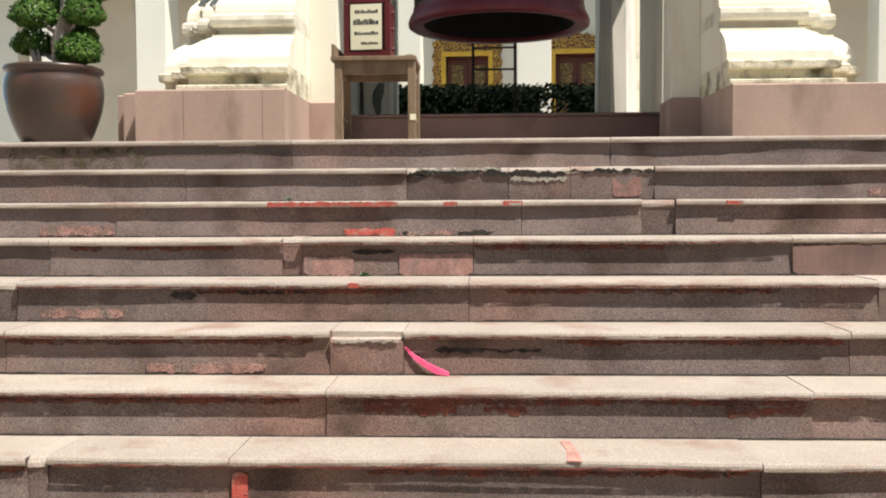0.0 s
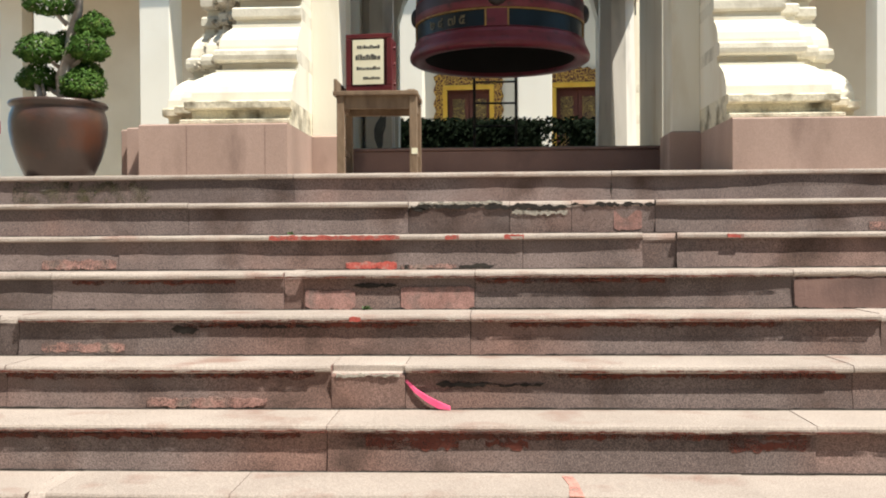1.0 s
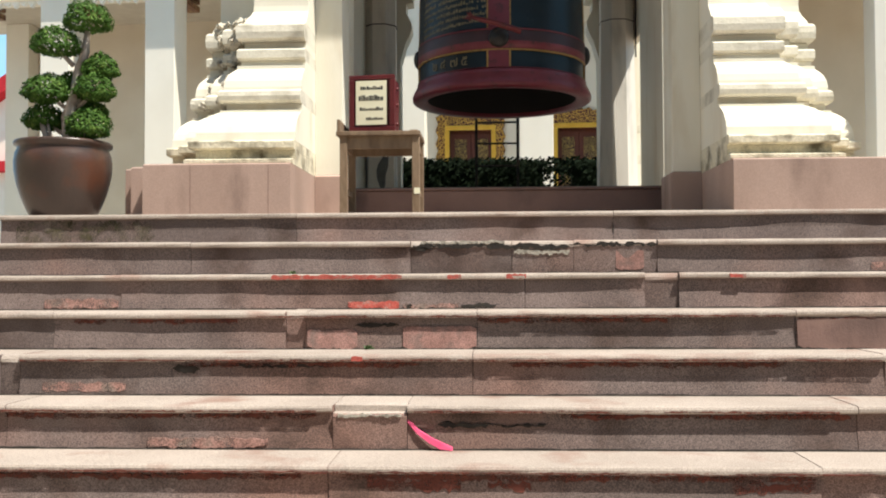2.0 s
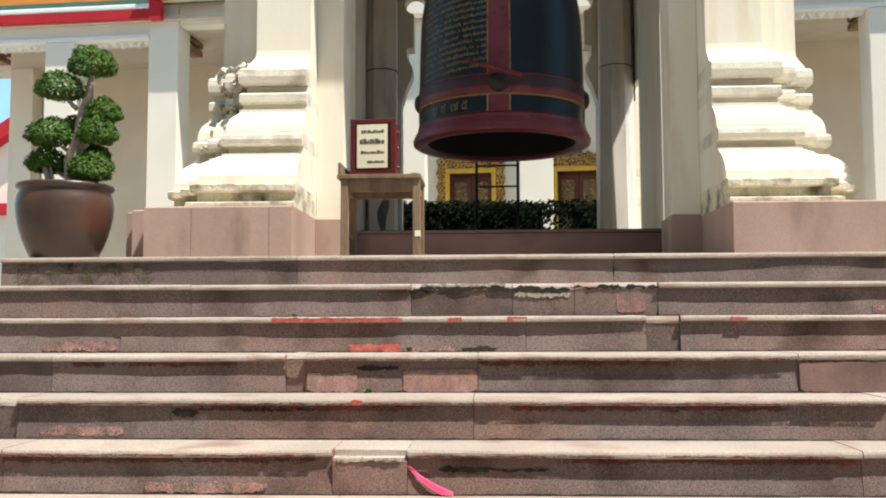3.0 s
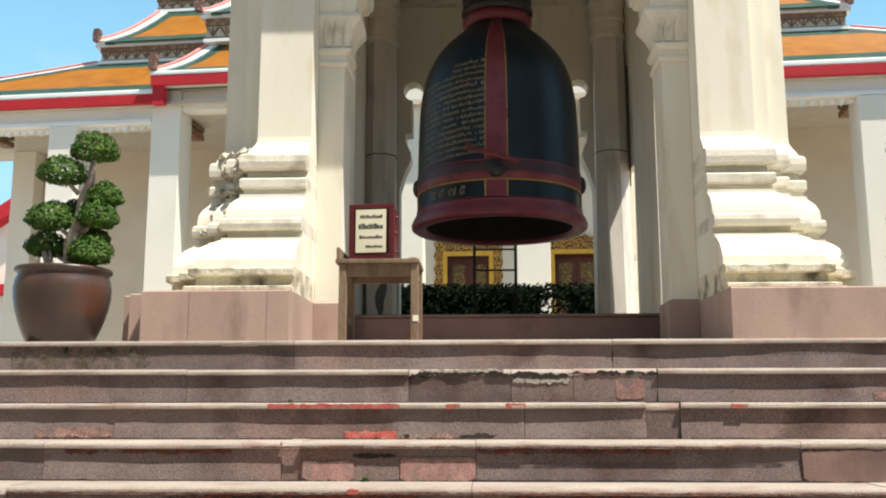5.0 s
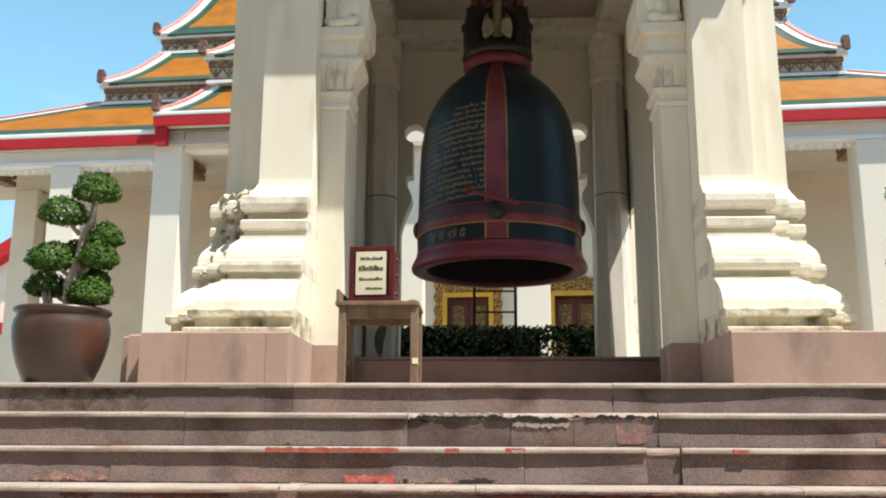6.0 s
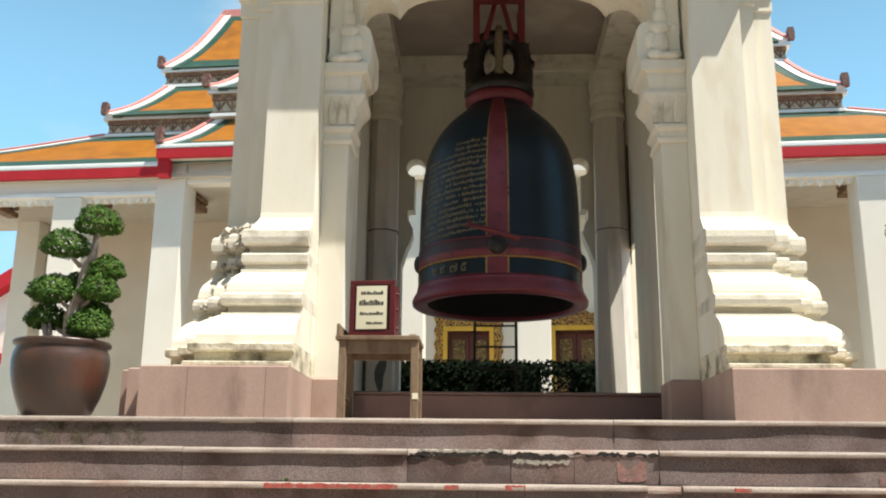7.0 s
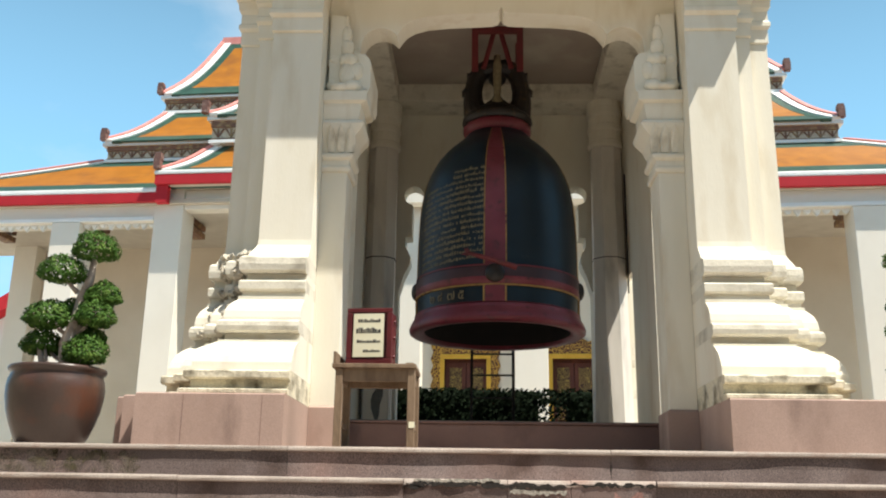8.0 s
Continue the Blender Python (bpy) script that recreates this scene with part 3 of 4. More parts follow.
# out of view, added to throw the shadow line on the left pier
part("cornice", box(-1.322, 1.322, -2.25, -1.645, 3.5, 3.602, bevel=0.012), PLASTER, tower, "plaster cornice above view, casting the pier shadow")
part("tower_roof", box(-2.05, 2.05, -2.35, 2.05, 4.503, 4.75, bevel=0.03), PLASTER, tower)

# scalloped arches between the piers
LOBE_U, LOBE_R, LOBE_Z = 0.925, 0.15, 3.075


def arch_bm():
    half = [(-IN + 0.002, 2.9), (-1.076, 2.9), (-1.0755, 3.07)]
    for i in range(1, 11):
        a = radians(180 - 145 * i / 10)
        half.append((-LOBE_U + LOBE_R * math.cos(a), LOBE_Z + LOBE_R * math.sin(a)))
    half += [(-0.775, 3.205), (-0.74, 3.25), (-0.68, 3.29), (-0.58, 3.32), (-0.4, 3.338), (-0.2, 3.345), (-0.06, 3.352), (-0.02, 3.37), (0.0, 3.405)]
    low = half + [(-x, z) for x, z in half[-2::-1]]
    bm = bmesh.new()
    add_rings(bm, [[(x, -1.64, z), (x, -1.64, 4.5), (x, -1.42, 4.5), (x, -1.42, z)] for x, z in low])
    return bm


for turn in range(4):
    bm = arch_bm()
    bmesh.ops.rotate(bm, verts=bm.verts, matrix=Matrix.Rotation(turn * math.pi / 2, 3, "Z"))
    if turn % 2:
        bmesh.ops.scale(bm, verts=bm.verts, vec=(1.002, 0.997, 0.999))
    if turn != 2:
        part("arch", bm, PLASTER, tower, "scalloped plaster arch")
    for sx in (-1, 1):
        # the rear wall is built below; the rear half of each side is closed
        if turn == 2 or (turn == 1 and sx == 1) or (turn == 3 and sx == -1):
            continue
        def pil(profile):
            b = bmesh.new()
            rings = [[(sx * a, -1.33, z), (sx * a, -f, z), (sx * 1.323, -f, z), (sx * 1.323, -1.33, z)] for a, f, z in profile]
            add_rings(b, rings)
            bmesh.ops.rotate(b, verts=b.verts, matrix=Matrix.Rotation(turn * math.pi / 2, 3, "Z"))
            return b
        part("pilaster_plinth", pil([(1.115, 1.675, 0), (1.115, 1.675, 0.32), (1.135, 1.655, 0.335)]), GRANITE_PINK, tower, "pink granite plinth")
        part("pilaster", pil([(1.137, 1.65, 0.336), (1.137, 1.65, 2.04)]), PLASTER, tower)
        part("pilaster_neck", pil([(1.12, 1.665, 2.041), (1.11, 1.675, 2.06), (1.11, 1.675, 2.075), (1.125, 1.66, 2.09), (1.125, 1.66, 2.13), (1.10, 1.685, 2.145), (1.09, 1.69, 2.165), (1.11, 1.68, 2.18)]), PLASTER, tower)
        part("lotus_capital", pil([(1.125, 1.66, 2.181), (1.115, 1.67, 2.25), (1.085, 1.69, 2.31), (1.03, 1.72, 2.37), (1.015, 1.73, 2.40), (1.03, 1.72, 2.425)]), PLASTER, tower, "carved lotus capital")
        def lotus_v(z):
            return float(np.interp(z, (2.181, 2.25, 2.31, 2.37, 2.40), (1.66, 1.67, 1.69, 1.72, 1.73)))
        for j in range(3):
            b = bmesh.new()
            mid = sx * (1.11 + 0.075 * j)
            leaf = [(mid - 0.022, 2.19), (mid + 0.022, 2.19), (mid + 0.033, 2.28), (mid + 0.02, 2.35), (mid, 2.39), (mid - 0.02, 2.35), (mid - 0.033, 2.28)]
            add_rings(b, [[(x, -lotus_v(z) - 0.014, z) for x, z in leaf], [(x, -lotus_v(z) + 0.01, z) for x, z in leaf]])
            bmesh.ops.rotate(b, verts=b.verts, matrix=Matrix.Rotation(turn * math.pi / 2, 3, "Z"))
            part("lotus_petal", b, PLASTER_WORN, tower)
        part("abacus", pil([(1.065, 1.70, 2.426), (1.045, 1.72, 2.53), (1.045, 1.72, 2.56), (1.0, 1.75, 2.575), (1.0, 1.75, 2.65)]), PLASTER, tower)
        # plain weathered bracket above it, rounded shapes only
        b = bmesh.new()
        prof = [(-1.0, 2.652), (-0.985, 2.70), (-0.985, 2.9), (-1.0, 2.94), (-1.03, 2.97), (-1.08, 2.98), (-1.14, 3.02), (-1.18, 3.1), (-1.20, 3.3), (-1.30, 3.3), (-1.30, 2.652)]
        add_prism(b, [(-sx * x, z) for x, z in prof], "y", -1.7, -1.2)
        b.normal_update()
        bmesh.ops.triangulate(b, faces=[f for f in b.faces if len(f.verts) > 4])
        for (u, v, z, r, sq) in ((1.20, 1.70, 2.685, 0.10, 0.42), (1.12, 1.715, 2.70, 0.07, 0.7), (1.16, 1.70, 2.80, 0.065, 1.7), (1.09, 1.70, 2.83, 0.05, 1.5), (1.155, 1.70, 2.92, 0.075, 0.75),
                                 (1.165, 1.70, 3.02, 0.052, 1.5), (1.175, 1.69, 3.13, 0.04, 2.2), (1.19, 1.68, 3.24, 0.03, 2.4), (1.265, 1.68, 2.93, 0.045, 1.0), (1.27, 1.68, 2.72, 0.05, 0.9)):
            bmesh.ops.create_icosphere(b, subdivisions=2, radius=r, matrix=Matrix.Translation((sx * u, -v, z)) @ Matrix.Diagonal((1, 0.75, sq, 1)))
        bmesh.ops.rotate(b, verts=b.verts, matrix=Matrix.Rotation(turn * math.pi / 2, 3, "Z"))
        part("carved_bracket", b, PLASTER, tower, "weathered carved plaster bracket")

# rear wall: corbelled jambs, a round lobe and a low arch
for sx in (-1, 1):
    half = [(-1.324, 0.289), (-1.01, 0.289), (-1.012, 1.84), (-0.96, 2.02), (-0.92, 2.10), (-0.895, 2.17), (-0.90, 2.24), (-0.952, 2.34), (-0.952, 2.44), (-0.883, 2.445), (-0.883, 2.80)]
    for i in range(15):
        a = radians(264 - 250 * i / 14)
        half.append((-0.872 + 0.105 * math.cos(a), 2.91 + 0.105 * math.sin(a)))
    half += [(-0.74, 2.90), (-0.6, 2.89), (-0.0015, 2.90), (-0.0015, 4.49), (-1.324, 4.49)]
    bm = bmesh.new()
    add_prism(bm, [(-sx * x, z) for x, z in half], "y", 1.42, 1.64)
    bm.normal_update()
    bmesh.ops.triangulate(bm, faces=[f for f in bm.faces if len(f.verts) > 4])
    part("rear_arch", bm, PLASTER, tower, "plaster wall with corbelled arch")
    if sx < 0:
        part("side_wall", box(-1.70, -1.327, 0.25, 1.318, 0.289, 3.83), PLASTER, tower)
    else:
        # right wall added to shade the inner strip; gap lets sun onto the column
        for y0, y1, z0 in ((-0.30, 0.82, 0.289), (0.821, 1.29, 1.93), (1.291, 1.318, 0.289)):
            part("side_wall", box(1.327, 1.37, y0, y1, z0, 3.83), PLASTER, tower)

for x in (-1.94, -1.46):
    part("slab_joint", box(x - 0.0015, x + 0.0015, -2.4808, -2.4795, 0.01, 0.31), GRANITE_DARK, tower)
# white block: sunlight on the column's foot put into its colour
part("marble_dado", box(-1.29, -1.03, 0.93, 1.02, 0.289, 1.02, bevel=0.01), WHITE, tower, "pale block for the column's sunlit foot, dark stain on it")
bm = bmesh.new()
add_prism(bm, [(-1.19, 0.72), (-1.14, 0.80), (-1.10, 0.79), (-1.085, 0.83), (-1.09, 0.7), (-1.115, 0.62), (-1.12, 0.52), (-1.15, 0.42), (-1.165, 0.48), (-1.2, 0.58), (-1.205, 0.66)], "y", 0.9285, 0.9305)
part("dark_stain", bm, STAIN_GREY, tower)

# eight-sided columns in the inner corners
for q in ((-1, 1), (1, 1)):
    ux, uy = (q[0] * 1.19, 1.19) if q[0] < 0 else (1.155, 1.16)
    bm = bmesh.new()
    add_lathe(bm, [(0.205, 0.297), (0.185, 1.25), (0.172, 2.13), (0.163, 3.32)] if q[0] > 0 else [(0.17, 0.297), (0.165, 3.32)], ux, uy, 8, True, math.pi / 8)
    part("column", bm, MARBLE, tower, "grey marble eight-sided column")
    bm = bmesh.new()
    add_lathe(bm, [(0.16, 2.12), (0.1745, 2.121), (0.1745, 2.129), (0.16, 2.13)], ux, uy, 8, False, math.pi / 8)
    part("column_joint", bm, CRACK, tower)
    bm = bmesh.new()
    add_lathe(bm, [(0.168, 3.321), (0.184, 3.34), (0.184, 3.38), (0.17, 3.40), (0.17, 3.50), (0.186, 3.52), (0.186, 3.56), (0.175, 3.58), (0.175, 3.66), (0.19, 3.69), (0.19, 3.75), (0.185, 3.77), (0.185, 3.9)], ux, uy, 20, True)
    part("column_capital", bm, PLASTER, tower, smooth=False)
bm = bmesh.new()
add_tube(bm, [(1.318, 1.0, 1.75), (1.318, 1.0, 2.4), (1.318, 1.0, 3.0)], 0.007, 8)
part("conduit", bm, IRON, tower, "thin dark conduit on the inner wall")
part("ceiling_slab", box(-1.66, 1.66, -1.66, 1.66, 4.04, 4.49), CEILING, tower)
for x0, x1, y0, y1 in ((-1.419, 1.419, -1.419, -1.03), (-1.419, 1.419, 1.03, 1.419), (-1.419, -1.03, -1.029, 1.029), (1.03, 1.419, -1.029, 1.029)):
    part("ring_beam", box(x0, x1, y0, y1, 3.84, 4.039, bevel=0.012), PLASTER_WORN, tower, "plaster beam round the ceiling coffer")
# plinth and coping use a darker granite that carries the tower's shade
part("floor_plinth", box(-1.33, 1.33, -1.1, 1.7, 0.0, 0.27, bevel=0.008), GRANITE_DARK, tower, "pink granite plinth, shade put into its colour")
# floor layer out of view, its dark tone chosen to hold down bounce inside
part("tower_floor", box(-1.31, 1.31, -1.08, 1.41, 0.2885, 0.296), FLOOR_STONE, tower, "unseen floor layer, toned dark to limit bounce light")
part("plinth_coping", box(-1.33, 1.33, -1.115, 1.715, 0.271, 0.288, bevel=0.005), GRANITE_DARK, tower)


# ---- the bell ----
BX, BY = 0.137, 8.05
bell = thing("bell", "huge dark green bell with red bands and gilt inscription", "bell", (BX, BY, 1.12))
BELL_KEYS = [(0.705, 1.28), (0.707, 1.44), (0.708, 1.60), (0.706, 1.75), (0.700, 2.0), (0.688, 2.22), (0.668, 2.37), (0.632, 2.52), (0.565, 2.67), (0.485, 2.78), (0.41, 2.855), (0.34, 2.92), (0.285, 2.985)]
BELL = []
for i in range(len(BELL_KEYS) - 1):
    p0, p1, p2, p3 = (Vector(BELL_KEYS[min(max(j, 0), len(BELL_KEYS) - 1)]) for j in (i - 1, i, i + 1, i + 2))
    for k in range(4):
        f = k / 4
        v = 0.5 * (2 * p1 + (p2 - p0) * f + (2 * p0 - 5 * p1 + 4 * p2 - p3) * f * f + (3 * p1 - p0 - 3 * p2 + p3) * f ** 3)
        BELL.append((v.x, v.y))
BELL.append(BELL_KEYS[-1])


def bell_r(z):
    return float(np.interp(z, [p[1] for p in BELL], [p[0] for p in BELL]))


def bell_piece(name, profile, mat, seg=64, label="", smooth=True):
    b = bmesh.new()
    add_lathe(b, [(r, z - 1.12) for r, z in profile], 0, 0, seg)
    return part(name, b, mat, bell, label, smooth=smooth)


def bell_patch(name, a0, a1, z0, z1, off, mat, parent=None, label="", na=6, nz=14):
    """A thin raised strip on the bell's skin; angles in degrees from the front, towards the right."""
    b = bmesh.new()
    def ring(f, o):
        z = z0 + (z1 - z0) * f
        r = bell_r(z) + o
        return [(r * math.sin(radians(a0 + (a1 - a0) * i / na)), -r * math.cos(radians(a0 + (a1 - a0) * i / na)), z - 1.12) for i in range(na + 1)]
    rings = [ring(i / nz, off) + ring(i / nz, -0.002)[::-1] for i in range(nz + 1)]
    add_rings(b, rings)
    return part(name, b, mat, parent or bell, label)


bell_piece("bell_body", BELL, BELL_DARK)
bell_piece("rim", [(0.64, 1.15), (0.66, 1.125), (0.745, 1.12), (0.768, 1.135), (0.772, 1.165), (0.755, 1.205), (0.735, 1.24), (0.726, 1.262), (0.729, 1.275), (0.703, 1.281)], BELL_RED, label="chipped red rim")
bell_piece("inner_wall", [(0.642, 1.149), (0.63, 1.5), (0.61, 2.2), (0.5, 2.6), (0.3, 2.85), (0.01, 2.93)], BELL_INSIDE)
bell_piece("red_band", [(0.709, 1.43), (0.722, 1.436), (0.722, 1.495)], BELL_RED, label="faded red band")
bell_piece("dark_band", [(0.7215, 1.4955), (0.7215, 1.57), (0.716, 1.585), (0.709, 1.595)], BELL_BAND, label="blackened band")
bell_piece("gilt_line", [(0.709, 1.419), (0.7245, 1.42), (0.7245, 1.431), (0.709, 1.432)], GOLD_LINE)
bell_piece("gilt_line", [(0.709, 1.585), (0.7205, 1.587), (0.7205, 1.597), (0.708, 1.598)], BELL_RED)
bell_piece("gilt_line", [(0.704, 1.282), (0.7135, 1.283), (0.7135, 1.289), (0.704, 1.29)], BELL_RED)
for c in (-2.5, 87.5, 177.5, 267.5):
    strip = bell_patch("red_strip", c - 7, c + 7, 1.601, 2.97, 0.006, BELL_RED, label="faded red vertical strip")
    for e in (-7.6, 7.0):
        bell_patch("gilt_line", c + e, c + e + 0.8, 1.601, 2.97, 0.008, GOLD_LINE, strip, na=1)
    low = bell_patch("red_strip", c - 6.5, c + 6.5, 1.285, 1.43, 0.016, BELL_RED, nz=3)
    for e in (-7.8, 6.5):
        bell_patch("gilt_line", c + e, c + e + 1.1, 1.285, 1.419, 0.013, GOLD_LINE, low, na=1, nz=3)
    b = bmesh.new()
    a = radians(c)
    m = Matrix.Translation((0.715 * math.sin(a), -0.715 * math.cos(a), 1.52 - 1.12)) @ Matrix.Rotation(a, 4, "Z") @ Matrix.Diagonal((1, 0.62, 1, 1))
    bmesh.ops.create_uvsphere(b, u_segments=20, v_segments=12, radius=0.082, matrix=m)
    part("boss", b, CROWN_DARK, bell, "worn round striking boss", smooth=True)
# gilt writing, too worn to read: short bars in rows
random.seed(11)
b = bmesh.new()
rows_n = 16
for i in range(rows_n):
    z = 2.455 - i * 0.053
    a = -10.0 - random.uniform(0, 1.0)
    end = -66.0 if i > 1 else -34
    while a > end:
        w = random.uniform(0.6, 1.7)
        h = random.uniform(0.012, 0.027)
        zz = z + random.uniform(-0.004, 0.004) + 0.0007 * (a + 10)
        if random.random() < 0.93:
            r = bell_r(zz) + 0.0025
            r2 = bell_r(zz + h) + 0.0025
            p = [(q * math.sin(radians(x)), -q * math.cos(radians(x)), y - 1.12) for q, x, y in ((r, a, zz), (r, a - w, zz), (r2, a - w, zz + h), (r2, a, zz + h))]
            f = [b.verts.new(v) for v in p]
            g = [b.verts.new((v[0] * 0.994, v[1] * 0.994, v[2])) for v in p]
            b.faces.new(f)
            for k in range(4):
                b.faces.new((f[k], g[k], g[(k + 1) % 4], f[(k + 1) % 4]))
            if random.random() < 0.45:
                up = zz + h + 0.004
                r3 = bell_r(up) + 0.0025
                p = [(r3 * math.sin(radians(x)), -r3 * math.cos(radians(x)), y - 1.12) for x, y in ((a, up), (a - w * 0.6, up), (a - w * 0.6, up + 0.006), (a, up + 0.006))]
                b.faces.new([b.verts.new(v) for v in p])
        a -= w + random.uniform(0.25, 0.9)
tagged(part("inscription", b, GOLD_DULL, bell, "rows of worn gilt writing"), kind="stuff")
# four numerals on the lower band
for i, sign_ in enumerate("\u0e52\u0e54\u0e57\u0e55"):
    txt = bpy.data.curves.new("numeral", "FONT")
    txt.body, txt.size, txt.extrude = sign_, 0.118, 0.002
    flat = new("numeral_flat", txt)
    me = bpy.data.meshes.new_from_object(flat.evaluated_get(bpy.context.evaluated_depsgraph_get()))
    bpy.data.objects.remove(flat)
    for v in me.vertices:
        a = radians(-54 + 8.6 * i) + v.co.x / 0.71
        r = 0.7125 + v.co.z
        v.co = (r * math.sin(a), -r * math.cos(a), 1.318 - 1.12 + v.co.y)
    me.materials.append(GOLD_DULL)
    num = new("numeral", me)
    num.parent = bell
# crown: flange, neck, two looped arms and a hanging pin
bell_piece("crown_flange", [(0.28, 2.985), (0.30, 3.0), (0.315, 3.03), (0.312, 3.07), (0.295, 3.09), (0.275, 3.095)], BELL_RED, label="red crown flange")
bell_piece("crown_neck", [(0.30, 3.096), (0.325, 3.125), (0.318, 3.165), (0.26, 3.185), (0.24, 3.22), (0.20, 3.26), (0.01, 3.27)], CROWN_DARK)
for s in (-1, 1):
    b = bmesh.new()
    path = [(s * 0.07, 0, 2.06), (s * 0.15, 0, 2.07), (s * 0.205, 0, 2.13), (s * 0.225, 0, 2.23), (s * 0.225, 0, 2.34), (s * 0.205, 0, 2.45), (s * 0.16, 0, 2.54), (s * 0.08, 0, 2.58), (0, 0, 2.58)]
    add_tube(b, path, [0.12, 0.135, 0.12, 0.095, 0.085, 0.085, 0.09, 0.09, 0.08], 14, (0, 1, 0))
    for i in range(1, 6):
        p = Vector(path[i])
        d = (p - Vector((s * 0.10, 0, 2.34))).normalized()
        for y in (-0.045, 0, 0.045):
            m = Matrix.Translation(p + d * 0.088 + Vector((0, y, -0.02))) @ (d + Vector((0, y * 9, -0.5))).to_track_quat("Z", "Y").to_matrix().to_4x4()
            bmesh.ops.create_cone(b, segments=6, radius1=0.032, radius2=0.004, depth=0.05, matrix=m)
    part("crown_loop", b, CROWN_DARK, bell, "black and gilt looped crown arm")
b = bmesh.new()
add_lathe(b, [(0.24, 2.0), (0.22, 2.12), (0.13, 2.2), (0.06, 2.26), (0.035, 2.3), (0.035, 2.4), (0.08, 2.45), (0.1, 2.6), (0.05, 2.66)], 0, 0.02, 14, True)
part("crown_core", b, CROWN_DARK, bell, smooth=True)
b = bmesh.new()
add_lathe(b, [(0.045, 2.16), (0.05, 2.2), (0.03, 2.24), (0.036, 2.3), (0.04, 2.55), (0.03, 2.66)], 0, -0.1, 12, True)
part("crown_pin", b, GOLD_DULL, bell, "dull gilt pin", smooth=True)
# striker
striker = thing("striker", "short red wooden striker hung across the bell", "striker", (-0.12, 7.24, 1.66))
b = bmesh.new()
add_tube(b, [(0.0, 0, 0.0), (0.2, -0.03, -0.06), (0.40, -0.02, -0.125)], [0.017, 0.02, 0.024], 10)
part("rod", b, FRAME_RED, striker, smooth=True)
b = bmesh.new()
random.seed(3)
for i in range(16):
    d = Vector((random.uniform(-1, 0.4), random.uniform(-0.6, 0.2), random.uniform(-1, 1))).normalized() * random.uniform(0.03, 0.055)
    add_tube(b, [(0, -0.01, 0), d * 0.6, d], [0.005, 0.006, 0.002], 5)
part("tassel", b, FRAME_RED, striker, "frayed dark red cloth tassel")

# red timber hanger from the ceiling
hanger = thing("hanger_frame", "red painted timber frame holding the bell", "hanger", (BX, BY, 3.6))
for s in (-1, 1):
    for y in (-0.16, 0.16):
        part("post", box(s * 0.21 - 0.03, s * 0.21 + 0.03, y - 0.03, y + 0.03, 0.0, 0.438, bevel=0.004), FRAME_RED, hanger)
    b = bmesh.new()
    add_tube(b, [(s * 0.03, -0.1, 0.43), (s * 0.13, -0.1, 0.05)], 0.025, 6)
    part("brace", b, FRAME_RED, hanger)
part("crossbar", box(-0.24, 0.24, -0.06, 0.06, 0.05, 0.13, bevel=0.006), FRAME_RED, hanger)
part("crossbar", box(-0.24, 0.24, -0.2, -0.14, 0.38, 0.44, bevel=0.006), FRAME_RED, hanger)

# ladder behind the bell
ladder = thing("ladder", "thin dark iron ladder standing on the plinth", "ladder", (0.11, 9.2, 0.288))
for s in (-1, 1):
    part("rail", box(s * 0.205 - 0.014, s * 0.205 + 0.014, -0.012, 0.012, 0, 1.6, bevel=0.003), IRON, ladder)
for z in (0.2, 0.43, 0.655, 0.865, 1.08, 1.3):
    b = bmesh.new()
    add_tube(b, [(-0.2, 0, z), (0.2, 0, z)], 0.01, 8)
    part("rung", b, IRON, ladder)

# ---- table and sign box ----
table = thing("table", "weathered grey-brown wooden side table on the terrace edge", "table", (-0.625, 5.66, 0))
part("tabletop", box(-0.262, 0.238, -0.21, 0.2, 0.462, 0.488, bevel=0.004), WOOD_OLD, table)
part("splashboard", box(-0.258, -0.24, -0.2, 0.19, 0.489, 0.56, bevel=0.003), WOOD_OLD, table)
for y in (-0.175, 0.165):
    part("apron", box(-0.2, 0.19, y - 0.01, y + 0.01, 0.385, 0.461, bevel=0.002), WOOD_OLD, table)
for x in (-0.22, 0.21):
    part("apron", box(x - 0.01, x + 0.01, -0.155, 0.145, 0.385, 0.461, bevel=0.002), WOOD_OLD, table)
    for y in (-0.175, 0.165):
        part("leg", box(x - 0.022, x + 0.022, y - 0.022, y + 0.022, 0.0, 0.4605, bevel=0.003), WOOD_OLD, table)
    part("stretcher", box(x - 0.01, x + 0.01, -0.15, 0.14, 0.12, 0.155, bevel=0.002), WOOD_OLD, table)
part("paper_tag", box(0.2, 0.235, -0.2, -0.1975, 0.115, 0.15), PAPER, table, "small white paper tag")
chip = tagged(part("wood_offcut", box(-0.46, -0.41, 5.58, 5.62, 0.489, 0.515, bevel=0.006), WOOD_OLD), "small rough wood offcut on the tabletop", "offcut")
sign = thing("sign_box", "dark red lacquered donation box with a paper notice", "box", (-0.685, 5.68, 0.489))
sign.rotation_euler = (0, 0, radians(-6))
part("body", box(-0.118, 0.128, -0.07, 0.13, 0.02, 0.352, bevel=0.004), BOX_RED, sign)
for x0, x1, z0, z1 in ((-0.138, 0.146, 0.0, 0.05), (-0.138, 0.146, 0.335, 0.362), (-0.138, -0.105, 0.051, 0.334), (0.113, 0.146, 0.051, 0.334)):
    part("frame_rail", box(x0, x1, -0.09, -0.071, z0, z1, bevel=0.004), BOX_RED, sign)
